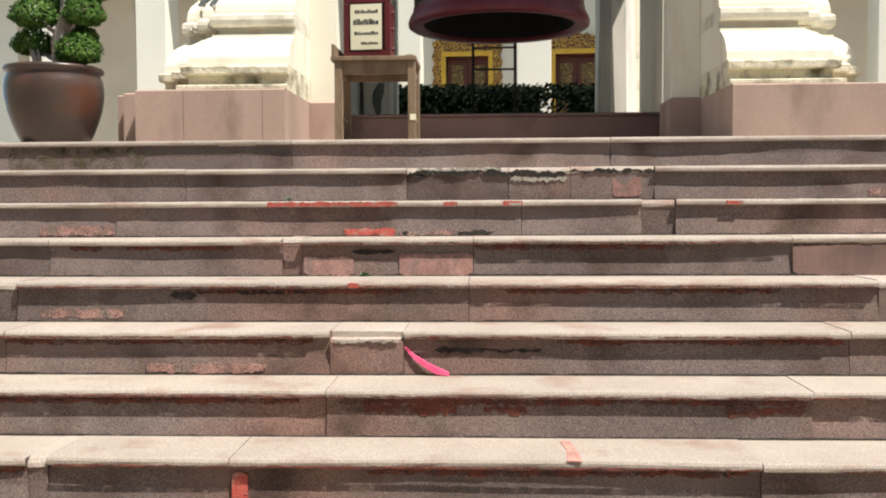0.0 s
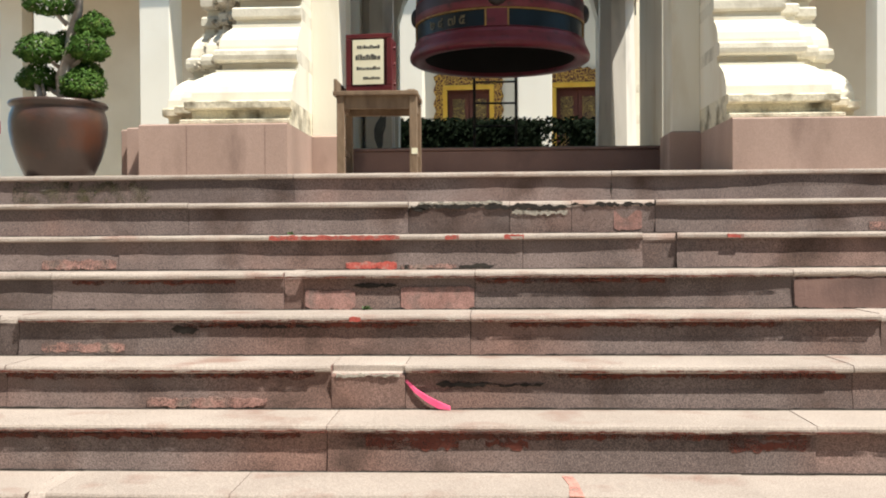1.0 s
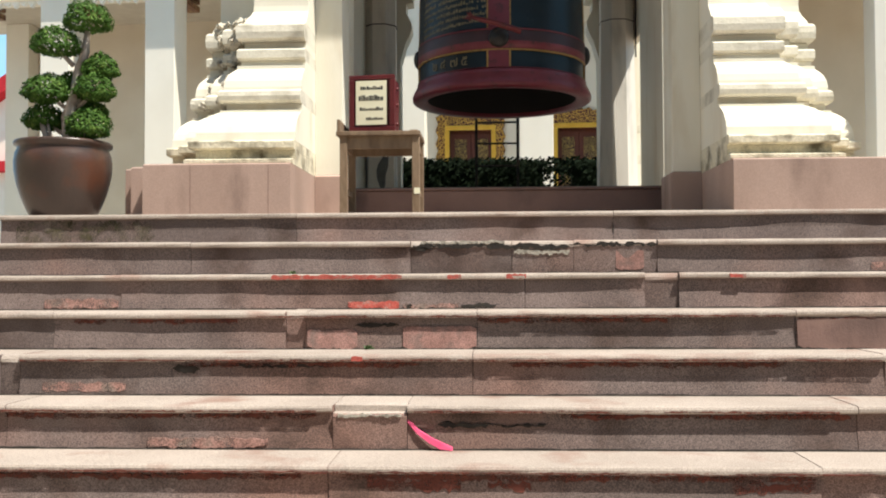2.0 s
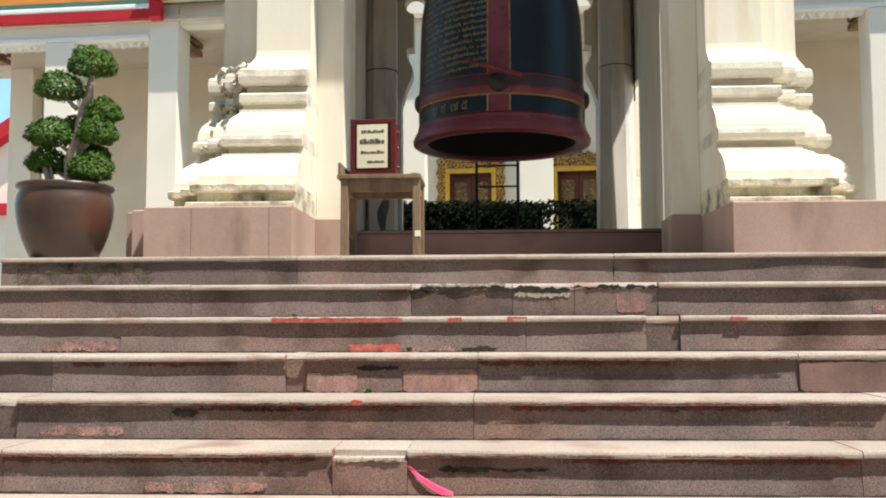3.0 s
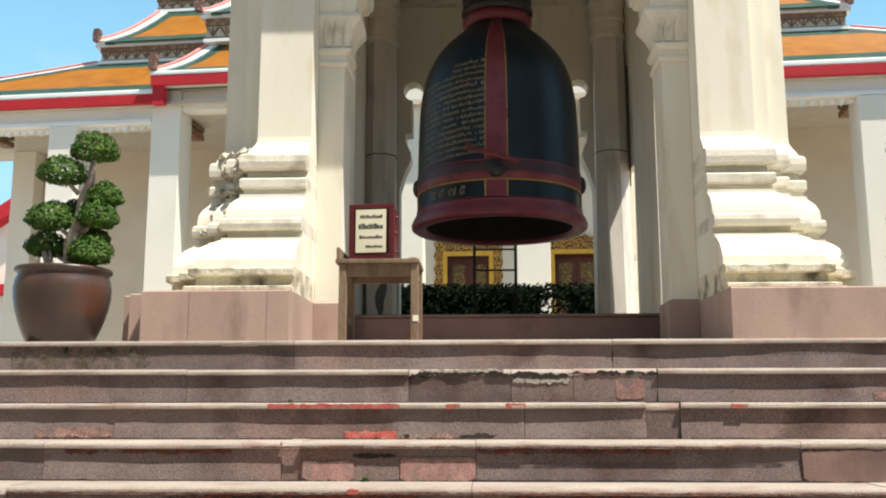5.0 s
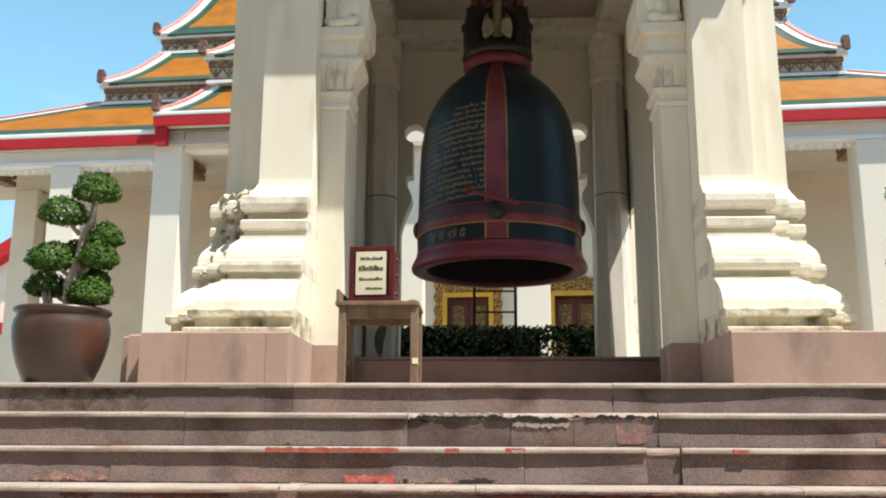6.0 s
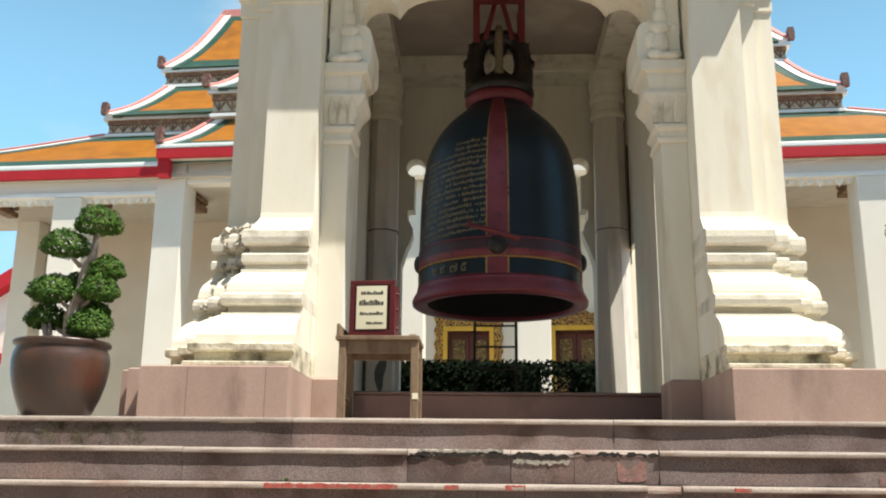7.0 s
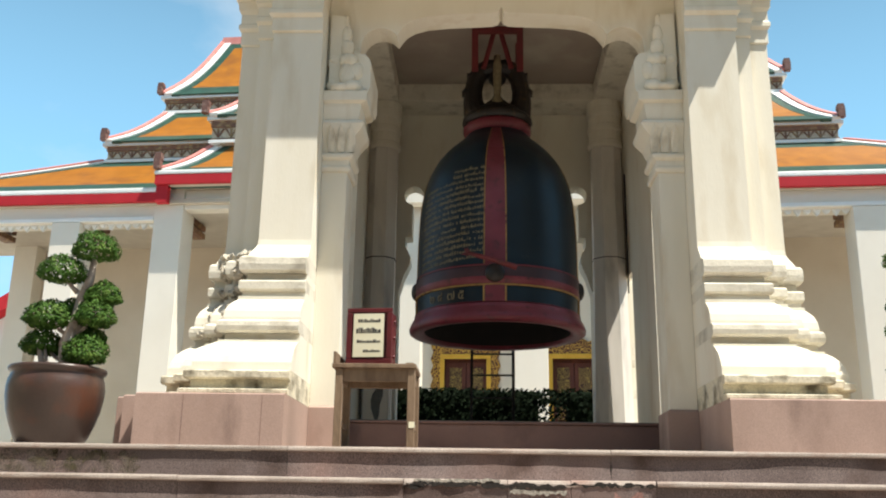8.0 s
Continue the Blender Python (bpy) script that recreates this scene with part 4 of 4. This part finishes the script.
for z in (0.08, 0.2, 0.3):
    b = bmesh.new()
    bmesh.ops.create_uvsphere(b, u_segments=10, v_segments=6, radius=0.012, matrix=Matrix.Translation((0.13, 0.06, z)))
    part("knob", b, BOX_RED, sign, smooth=True)
paper = part("notice", box(-0.094, 0.096, -0.0935, -0.0905, 0.058, 0.326), PAPER, sign, "yellowed paper notice with black writing")
random.seed(5)
for z, h, x0, x1 in ((0.272, 0.026, -0.066, 0.072), (0.205, 0.042, -0.076, 0.078), (0.145, 0.024, -0.07, 0.07), (0.088, 0.018, -0.03, 0.072)):
    x = x0
    while x < x1:
        w = random.uniform(0.006, 0.013)
        hh = h * random.uniform(0.45, 0.85)
        part("writing_bar", box(x, min(x + w, x1 + 0.004), -0.0945, -0.0936, z, z + hh), INK, paper)
        x += w + random.uniform(0.002, 0.004)

# ---- potted topiary ----
def leaf_clump(b, cx, cy, cz, rx, ry, rz, n, size):
    for i in range(n):
        v = Vector((random.gauss(0, 1), random.gauss(0, 1), random.gauss(0, 1))).normalized()
        if v.z < -0.55 and random.random() < 0.5:
            continue
        lump = 0.93 + 0.16 * noise.noise((v * 2.2 + Vector((cx, cy, cz)) * 3))
        q = random.uniform(0.80, 1.03) * lump
        p = Vector((cx + rx * v.x * q, cy + ry * v.y * q, cz - rz * 0.25 + rz * (v.z * 1.2 if v.z > 0 else v.z * 0.55) * q))
        nrm = (v + Vector((random.gauss(0, 0.5), random.gauss(0, 0.5), random.gauss(0, 0.5) + 0.3))).normalized()
        t = nrm.orthogonal().normalized()
        t.rotate(Matrix.Rotation(random.uniform(0, 6.28), 3, nrm))
        w = nrm.cross(t)
        s = size * random.uniform(0.7, 1.3)
        k = nrm * s * 0.18
        b.faces.new([b.verts.new(p + e) for e in (t * s, w * s * 0.5 - k, -t * s * 0.8, -w * s * 0.5 - k)])


CLUMPS = [(0.15, 0.0, 1.275, 0.16, 0.095), (-0.035, -0.04, 1.11, 0.16, 0.092), (0.22, 0.03, 0.965, 0.118, 0.082), (-0.085, -0.06, 0.81, 0.15, 0.095),
          (-0.145, 0.04, 0.645, 0.135, 0.085), (0.205, -0.02, 0.825, 0.13, 0.095), (0.185, -0.06, 0.585, 0.14, 0.095), (-0.01, 0.12, 0.885, 0.12, 0.065), (0.12, 0.1, 0.70, 0.115, 0.065)]
pot_plant = thing("potted_topiary", "cloud-pruned small-leaved tree in a brown glazed pot", "potted plant", (-2.665, 5.74, 0), "topiary pots")
b = bmesh.new()
add_lathe(b, [(r * 0.955, z) for r, z in ((0.0, 0.002), (0.20, 0.0), (0.208, 0.012), (0.232, 0.06), (0.262, 0.13), (0.288, 0.21), (0.303, 0.29), (0.306, 0.35), (0.299, 0.40), (0.284, 0.432), (0.288, 0.444), (0.304, 0.452), (0.309, 0.466), (0.301, 0.479), (0.276, 0.48), (0.266, 0.46), (0.262, 0.40), (0.0, 0.40))], 0, 0, 48)
pot = part("pot", b, GLAZE, pot_plant, "brown glazed stoneware pot with rust-coloured patches", smooth=True)
b = bmesh.new()
add_lathe(b, [(0.258, 0.41), (0.15, 0.44), (0.0, 0.45)], 0, 0, 24)
part("soil", b, SOIL, pot_plant)
random.seed(8)
b = bmesh.new()
add_tube(b, [(0.03, 0, 0.40), (0.05, 0, 0.52), (0.03, 0.0, 0.64), (0.08, 0, 0.78), (0.09, 0.01, 0.93), (0.13, 0.01, 1.06), (0.15, 0, 1.22)], [0.075, 0.055, 0.047, 0.042, 0.034, 0.026, 0.014], 10)
part("trunk", b, BARK, pot_plant, smooth=True)
for (x, y, z, rx, rz) in CLUMPS[1:]:
    base = Vector((0.06, 0, z - 0.14))
    b = bmesh.new()
    add_tube(b, [base, base.lerp(Vector((x, y, z)), 0.5) + Vector((0, 0, -0.02)), (x, y, z)], [0.018, 0.013, 0.007], 7)
    part("limb", b, BARK, pot_plant, smooth=True)
for i in range(5):
    b = bmesh.new()
    x = random.uniform(-0.1, 0.1)
    add_tube(b, [(x, random.uniform(-0.08, 0.08), 0.42), (x * 1.3, -0.03, 0.52), (x * 1.6, -0.05, 0.62)], [0.02, 0.014, 0.009], 7)
    part("limb", b, BARK, pot_plant, smooth=True)
for (x, y, z, rx, rz) in CLUMPS:
    b = bmesh.new()
    leaf_clump(b, x, y, z, rx * 1.04, rx, rz * 1.25, 2300, 0.0135)
    part("leaf_cloud", b, LEAF, pot_plant)
copy_thing(pot_plant, pose(2.90, 5.9, 0, 0, 0, 180))

# weeds at the foot of the plinth
random.seed(21)
weed = thing("weed", "small green weed growing in a joint of the stone", "weed", (1.21, 6.3, 0.0), "weeds")
weed.scale = (0.6, 0.6, 0.6)
b = bmesh.new()
for i in range(60):
    a, l = random.uniform(0, 6.28), random.uniform(0.012, 0.04)
    d = Vector((math.cos(a) * 0.5, math.sin(a) * 0.4, random.uniform(0.5, 1))).normalized() * l
    w = Vector((-math.sin(a), math.cos(a), 0)) * 0.006
    o = Vector((random.uniform(-0.03, 0.03), random.uniform(-0.02, 0.02), 0))
    b.faces.new([b.verts.new(o + e) for e in (-w, w, d * 0.7 + w * 1.5, d, d * 0.7 - w * 1.5)])
part("leaves", b, GRASS, weed)

copy_thing(weed, pose(-0.56, step_y(4) + GOING + 0.0, -4 * RISE, 0, 0, 40))
copy_thing(weed, pose(-1.06, step_y(2) + GOING + 0.0, -2 * RISE, 0, 0, 100))

# hedge between tower and hall
random.seed(31)
hedge = thing("hedge", "dark clipped hedge behind the bell tower, shade in its colour", "hedge", (0.4, 12.3, -0.3))
b = bmesh.new()
for i in range(42000):
    x, y, z = random.uniform(-2.2, 2.4), random.uniform(-0.3, 0.3), random.uniform(0.2, 1.47)
    if 0.25 < x < 0.85 and z < 1.3 and z > 1.02 and random.random() < 0.72:
        continue
    nrm = Vector((random.gauss(0, 1), random.gauss(-0.6, 1), random.gauss(0.3, 1))).normalized()
    t = nrm.orthogonal().normalized()
    w = nrm.cross(t)
    s = random.uniform(0.02, 0.04)
    p = Vector((x, y, z))
    b.faces.new([b.verts.new(p + e) for e in (t * s, w * s * 0.55, -t * s, -w * s * 0.55)])
# solid core between the leaves, its near-black standing in for inner shade
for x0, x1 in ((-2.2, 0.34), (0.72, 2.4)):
    part("hedge_core", box(x0, x1, -0.16, 0.16, 0.2, 1.445, bevel=0.03), LEAF_SHADED, hedge)
tagged(part("hedge_leaves", b, LEAF_SHADED, hedge), kind="stuff")
b = bmesh.new()
for i in range(26):
    x = -2.1 + i * 0.17
    add_tube(b, [(x, 0, 0), (x + random.uniform(-0.05, 0.05), 0, 0.6), (x + random.uniform(-0.1, 0.1), 0, 1.2)], [0.02, 0.014, 0.006], 5)
part("hedge_stems", b, BARK, hedge)


# ---- temple hall behind the tower ----
HS = 1.4
hall = thing("temple_hall", "white temple hall with tiered orange tile roofs and red eaves", "temple", (-0.63, 17.64, 0.133))
hall.rotation_euler = (0, 0, radians(-4.5))
hall.scale = (HS, HS, HS)
FOOT = -1.38


def hbox(name, x0, x1, y0, y1, z0, z1, mat, parent=None, bevel=0.0, label=""):
    a, b = sorted((x0, x1))
    return part(name, box(a, b, y0, y1, z0, z1, bevel=bevel), mat, parent or hall, label)


def strip(b, p, q, u, v, th=0.03):
    """A thick slab over the four corners p, q, v, u (p-q the lower edge)."""
    p, q, u, v = (Vector(k) for k in (p, q, u, v))
    n = (q - p).cross(u - p).normalized()
    if n.z < 0:
        n = -n
    n = n * th
    add_rings(b, [[p - n, q - n, v - n, u - n], [p, q, v, u]])


def roof_face(zb, yb, hb, zt, yt, ht, steps=8, curve=0.10):
    """A front roof slope, slightly sagging: borders of green, a field of orange tiles, and hips in pink and white at both ends."""
    def at(f):
        sag = -curve * math.sin(math.pi * f) * (zt - zb)
        return zb + (zt - zb) * f + sag, yb + (yt - yb) * f, hb + (ht - hb) * f
    roof = part("roof_slope", box(-ht + 0.3, ht - 0.3, yt - 0.02, yt + 0.3, zb, zt - 0.03), TILE_GREEN, hall)
    edge = 0.10
    for i in range(steps):
        f0, f1 = i / steps, (i + 1) / steps
        (z0, y0, h0), (z1, y1, h1) = at(f0), at(f1)
        b = bmesh.new()
        field = TILE_GREEN if f1 <= 0.26 or f0 >= 0.87 else TILE_ORANGE
        g0, g1 = (h0 - 0.34, h1 - 0.34)
        strip(b, (-g0, y0, z0), (g0, y0, z0), (-g1, y1, z1), (g1, y1, z1))
        part("tile_course", b, field, roof)
        for s in (-1, 1):
            for w0, w1, mat, lift in ((0.2, 0.34, TILE_GREEN, 0.003), (0.075, 0.2, WHITE_TRIM, 0.03), (0.0, 0.075, TILE_PINK, 0.06)):
                b = bmesh.new()
                strip(b, (s * (h0 - w1), y0, z0 + lift), (s * (h0 - w0), y0, z0 + lift), (s * (h1 - w1), y1, z1 + lift), (s * (h1 - w0), y1, z1 + lift), 0.05)
                part("barge_course", b, mat, roof)
    return roof


def frieze(z0, z1, y, hw, n):
    """Cream band with a row of dark fan-shaped leaves under a dark band, between white cornices."""
    h = z1 - z0
    hbox("frieze", -hw, hw, y, y + 0.3, z0, z1, FRIEZE_CREAM, label="cream mosaic frieze")
    hbox("frieze_band", -hw - 0.01, hw + 0.01, y - 0.03, y - 0.001, z0 + h * 0.66, z1 - 0.001, ORNAMENT, label="dark mosaic band")
    hbox("frieze_band", -hw - 0.01, hw + 0.01, y - 0.02, y - 0.001, z0 + 0.001, z0 + h * 0.1, ORNAMENT)
    hbox("frieze_cornice", -hw - 0.07, hw + 0.07, y - 0.07, y + 0.3, z1 + 0.001, z1 + 0.055, WHITE_TRIM)
    hbox("frieze_cornice", -hw - 0.03, hw + 0.03, y - 0.04, y + 0.3, z0 - 0.05, z0 - 0.001, WHITE_TRIM)
    step = 2 * hw / n
    b = bmesh.new()
    for i in range(n):
        x = -hw + (i + 0.5) * step
        foot, top = z0 + h * 0.16, z0 + h * 0.6
        for lean in (-0.42, 0.0, 0.42):
            add_prism(b, [(x - step * 0.05, foot), (x + step * 0.05, foot), (x + step * (lean + 0.09), top), (x + step * (lean - 0.09), top)], "y", y - 0.014, y + 0.004)
    part("frieze_ornament", b, ORNAMENT, hall, "row of dark fan-shaped leaf ornaments")


def finial(x, y, z, h=0.2):
    b = bmesh.new()
    add_prism(b, [(-0.045, 0), (0.05, 0), (0.045, h * 0.5), (0.062, h * 0.7), (0.05, h), (-0.035, h), (-0.05, h * 0.6)], "y", -0.05, 0.05)
    if x > 0:
        bmesh.ops.scale(b, verts=b.verts, vec=(-1, 1, 1))
    bmesh.ops.translate(b, verts=b.verts, vec=(x, y, z))
    part("corner_finial", b, FINIAL, hall)


roof_face(4.06, -0.42, 9.6, 4.92, 0.72, 5.76, 8, 0.06)
frieze(4.95, 5.17, 0.70, 5.62, 68)
roof_face(5.23, 0.58, 5.72, 6.1, 1.5, 5.08)
frieze(6.13, 6.34, 1.5, 5.1, 60)
roof_face(6.40, 1.40, 5.18, 8.02, 2.6, 4.62, 10)
hbox("ridge", -4.6, 4.6, 2.55, 2.75, 7.9, 8.08, TILE_PINK)
roof_face(4.265, -0.57, 4.18, 4.9, 0.1, 3.64, 6)
frieze(4.93, 5.24, -0.02, 3.62, 36)
roof_face(5.30, -0.14, 3.72, 6.0, 0.66, 3.3, 6)
for s in (-1, 1):
    finial(s * 5.66, 0.6, 5.25, 0.2)
    finial(s * 5.18, 1.42, 6.42, 0.2)
    finial(s * 4.16, -0.58, 4.285, 0.24)
    finial(s * 3.7, -0.15, 5.32, 0.2)
    hbox("porch_pier_cap", s * 3.84, s * 4.27, -0.3, 0.13, 3.901, 4.058, WHITE)
    hbox("gutter", s * 4.12, s * 9.6, -0.445, -0.37, 3.985, 4.062, WHITE_TRIM, bevel=0.02)
    hbox("eave_board", s * 4.12, s * 9.6, -0.44, -0.36, 3.85, 3.983, EAVE_RED)
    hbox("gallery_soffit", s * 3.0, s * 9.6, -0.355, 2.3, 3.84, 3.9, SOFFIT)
    hbox("gallery_beam", s * 4.275, s * 9.4, -0.27, 0.10, 3.60, 3.838, WHITE)
    hbox("gallery_beam_moulding", s * 4.275, s * 9.4, -0.31, -0.271, 3.605, 3.66, WHITE_TRIM)
    hbox("gallery_wall", s * 2.9, s * 7.55, 2.0, 2.3, FOOT, 3.839, CREAM_WALL)
    for x0 in (3.84, 5.39, 6.95, 8.5):
        col = hbox("gallery_column", s * x0, s * (x0 + 0.43), -0.3, 0.13, FOOT, 3.839 if x0 < 4 else 3.599, WHITE, bevel=0.008)
        for z in (3.60, 3.72):
            inner = s * (x0 + 0.06)
            hbox("tie_beam", inner - s * 0.02, inner + s * 0.16, 0.131, 0.72, z, z + 0.085, ORNAMENT, col, bevel=0.01, label="brown carved tie beam")
    for x0 in (7.21,):
        hbox("gallery_column", s * x0, s * (x0 + 0.4), 1.7, 1.995, FOOT, 3.838, WHITE, bevel=0.008)
    for x0 in (4.28, 5.84):
        for i in range(9):
            b = bmesh.new()
            cx = s * (x0 + 0.06 + i * 0.125)
            add_prism(b, [(cx - 0.055, 3.598), (cx + 0.055, 3.598), (cx + 0.03, 3.55), (cx, 3.535 - 0.03 * (i % 2)), (cx - 0.03, 3.55)], "y", -0.2, -0.14)
            part("valance_leaf", b, WHITE_TRIM, hall)
for s in (-1, 1):
    hbox("porch_corner", s * 4.0, s * 4.17, -0.54, -0.425, 3.80, 4.055, EAVE_RED)
for s in (-1, 1):
    hbox("gutter", s * 2.2, s * 4.2, -0.60, -0.53, 4.20, 4.265, WHITE_TRIM, bevel=0.02)
    hbox("eave_board", s * 2.2, s * 4.18, -0.592, -0.52, 4.06, 4.198, EAVE_RED)
hbox("porch_lintel", -2.19, 2.19, -0.56, -0.36, 3.7, 4.262, WHITE)
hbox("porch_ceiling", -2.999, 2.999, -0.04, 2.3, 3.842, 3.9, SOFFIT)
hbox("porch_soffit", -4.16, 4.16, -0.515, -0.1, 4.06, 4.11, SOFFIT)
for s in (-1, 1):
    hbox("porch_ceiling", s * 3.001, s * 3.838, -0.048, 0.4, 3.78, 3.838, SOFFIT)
hbox("porch_beam", -3.83, 3.83, -0.27, -0.05, 3.77, 4.058, WHITE)
hbox("back_block", -4.6, 4.6, 2.4, 4.0, FOOT, 6.2, WHITE)

# porch wall with gilt windows, openings cut through
WIN = (-1.40, 0.16, 1.72)
edges = [-2.9]
for c in WIN:
    edges += [c - 0.345, c + 0.345]
edges.append(2.9)
for i in range(0, len(edges), 2):
    hbox("porch_wall", edges[i], edges[i + 1], 0.85, 1.15, FOOT, 3.839, WHITE)
for c in WIN:
    hbox("porch_wall", c - 0.344, c + 0.344, 0.85, 1.15, 1.82, 3.838, WHITE)
    hbox("porch_wall", c - 0.344, c + 0.344, 0.85, 1.15, FOOT, -0.2, WHITE)
for x in (-2.27, -0.56, 1.14, 2.84):
    hbox("porch_column", x - 0.22, x + 0.22, -0.30, -0.048, FOOT, 3.768, WHITE, bevel=0.008, label="square white porch column")
random.seed(17)


def ornate(c):
    win = part("window", box(c - 0.34, c + 0.34, 1.0, 1.03, -0.198, 1.818), SHUTTER, hall, "gilt window with dark painted shutters")
    for x0, x1, z0, z1 in ((c - 0.37, c - 0.305, -0.25, 1.76), (c + 0.305, c + 0.37, -0.25, 1.76), (c - 0.37, c + 0.37, 1.761, 1.83)):
        part("window_frame", box(x0, x1, 0.81, 0.848, z0, z1, bevel=0.008), GOLD_BRIGHT, win, "bright yellow gilt frame")
    out, inn = [], []
    for x, z in [(-0.49, -0.2 + i * 0.098) for i in range(23)] + [(-0.47 + 0.0675 * i, 1.98 + 0.07 * (1 - abs(-0.47 + 0.0675 * i) / 0.47)) for i in range(1, 14)] + [(0.49, 1.956 - i * 0.098) for i in range(23)]:
        w = 0.018 * (1 if len(out) % 2 else -1)
        out.append((c + x + (w if abs(x) > 0.475 else 0), z + (w if abs(x) <= 0.475 else 0)))
    b = bmesh.new()
    add_prism(b, out + [(c + 0.365, -0.2), (c + 0.365, 1.825), (c - 0.365, 1.825), (c - 0.365, -0.2)], "y", 0.822, 0.849)
    b.normal_update()
    bmesh.ops.triangulate(b, faces=[f for f in b.faces if len(f.verts) > 4])
    part("window_surround", b, GOLD_PATTERN, win, "carved gilt scrollwork surround")
    for s in (-1, 1):
        leaf = part("shutter", box(c + s * 0.155 - 0.145, c + s * 0.155 + 0.145, 0.975, 0.999, -0.19, 1.73, bevel=0.006), SHUTTER, win)
        for x, z0, z1 in ((c + s * 0.155, 0.9, 1.65), (c + s * 0.155, -0.1, 0.8)):
            part("shutter_panel", box(x - 0.09, x + 0.09, 0.965, 0.9745, z0, z1, bevel=0.004), GOLD_PATTERN_DARK, leaf)


def scroll(name, dark, gold, size, cut):
    m = bpy.data.materials.new(name)
    m.use_nodes = True
    t = m.node_tree
    n, link = t.nodes, t.links.new
    bsdf = n["Principled BSDF"]
    geo = n.new("ShaderNodeNewGeometry")
    v = n.new("ShaderNodeTexVoronoi")
    v.feature, v.inputs["Scale"].default_value = "F1", size
    w = n.new("ShaderNodeMath")
    w.operation, w.inputs[1].default_value = "MULTIPLY", 15.0
    sn = n.new("ShaderNodeMath")
    sn.operation = "SINE"
    link(geo.outputs["Position"], v.inputs["Vector"])
    link(v.outputs["Distance"], w.inputs[0])
    link(w.outputs[0], sn.inputs[0])
    r = n.new("ShaderNodeMapRange")
    r.inputs["From Min"].default_value, r.inputs["From Max"].default_value = cut, cut + 0.12
    mx = n.new("ShaderNodeMix")
    mx.data_type = "RGBA"
    mx.inputs["A"].default_value, mx.inputs["B"].default_value = (*dark, 1), (*gold, 1)
    link(sn.outputs[0], r.inputs["Value"])
    link(r.outputs["Result"], mx.inputs["Factor"])
    link(mx.outputs["Result"], bsdf.inputs["Base Color"])
    bsdf.inputs["Roughness"].default_value = 0.5
    bp = n.new("ShaderNodeBump")
    bp.inputs["Strength"].default_value, bp.inputs["Distance"].default_value = 0.6, 0.02
    link(r.outputs["Result"], bp.inputs["Height"])
    link(bp.outputs["Normal"], bsdf.inputs["Normal"])
    return m


GOLD_BRIGHT = material("yellow gilt", (0.66, 0.38, 0.03), (0.74, 0.46, 0.06), 5.0, 0.5, 0.1, 30)
GOLD_PATTERN = scroll("gilt scrollwork", (0.09, 0.022, 0.014), (0.62, 0.36, 0.06), 13.0, 0.1)
GOLD_PATTERN_DARK = scroll("gilt lacquer", (0.06, 0.025, 0.02), (0.46, 0.33, 0.08), 20.0, 0.45)
for c in WIN:
    ornate(c)

# far house beyond the hall, its gable towards the court
far = thing("far_house", "white gabled house with a red roof beyond the temple", "house", (-25.0, 46, GROUND_Z - 2.2))
b = bmesh.new()
add_prism(b, [(-9, 0), (7, 0), (7, 13.6), (4.2, 15.2), (-9, 6.4)], "y", 0, 8)
part("house_wall", b, WHITE, far)
b = bmesh.new()
add_prism(b, [(-9.4, 6.2), (4.2, 15.2), (4.2, 16.0), (-9.4, 7.0)], "y", -0.8, 8.4)
part("house_roof", b, EAVE_RED, far, "red tiled roof slope")
part("roof_edge", box(-9, 7.1, -0.9, 0.0, 9.0, 9.5), EAVE_RED, far)

# unseen walls added behind and beside the viewer to cut the sky's fill
for nm, a in (("wall_south", (-18, 18, -7.4, -7.0, GROUND_Z, 7.5)), ("wall_west", (-12.6, -12.2, -6.9, 10.0, GROUND_Z, 6.0)), ("wall_east", (18.1, 18.5, -7.4, 10.0, GROUND_Z, 6.0))):
    tagged(part(nm, box(*a), SKY_BLOCK, None, kind="structure"), "unseen cream wall added to hold back sky light", "wall")
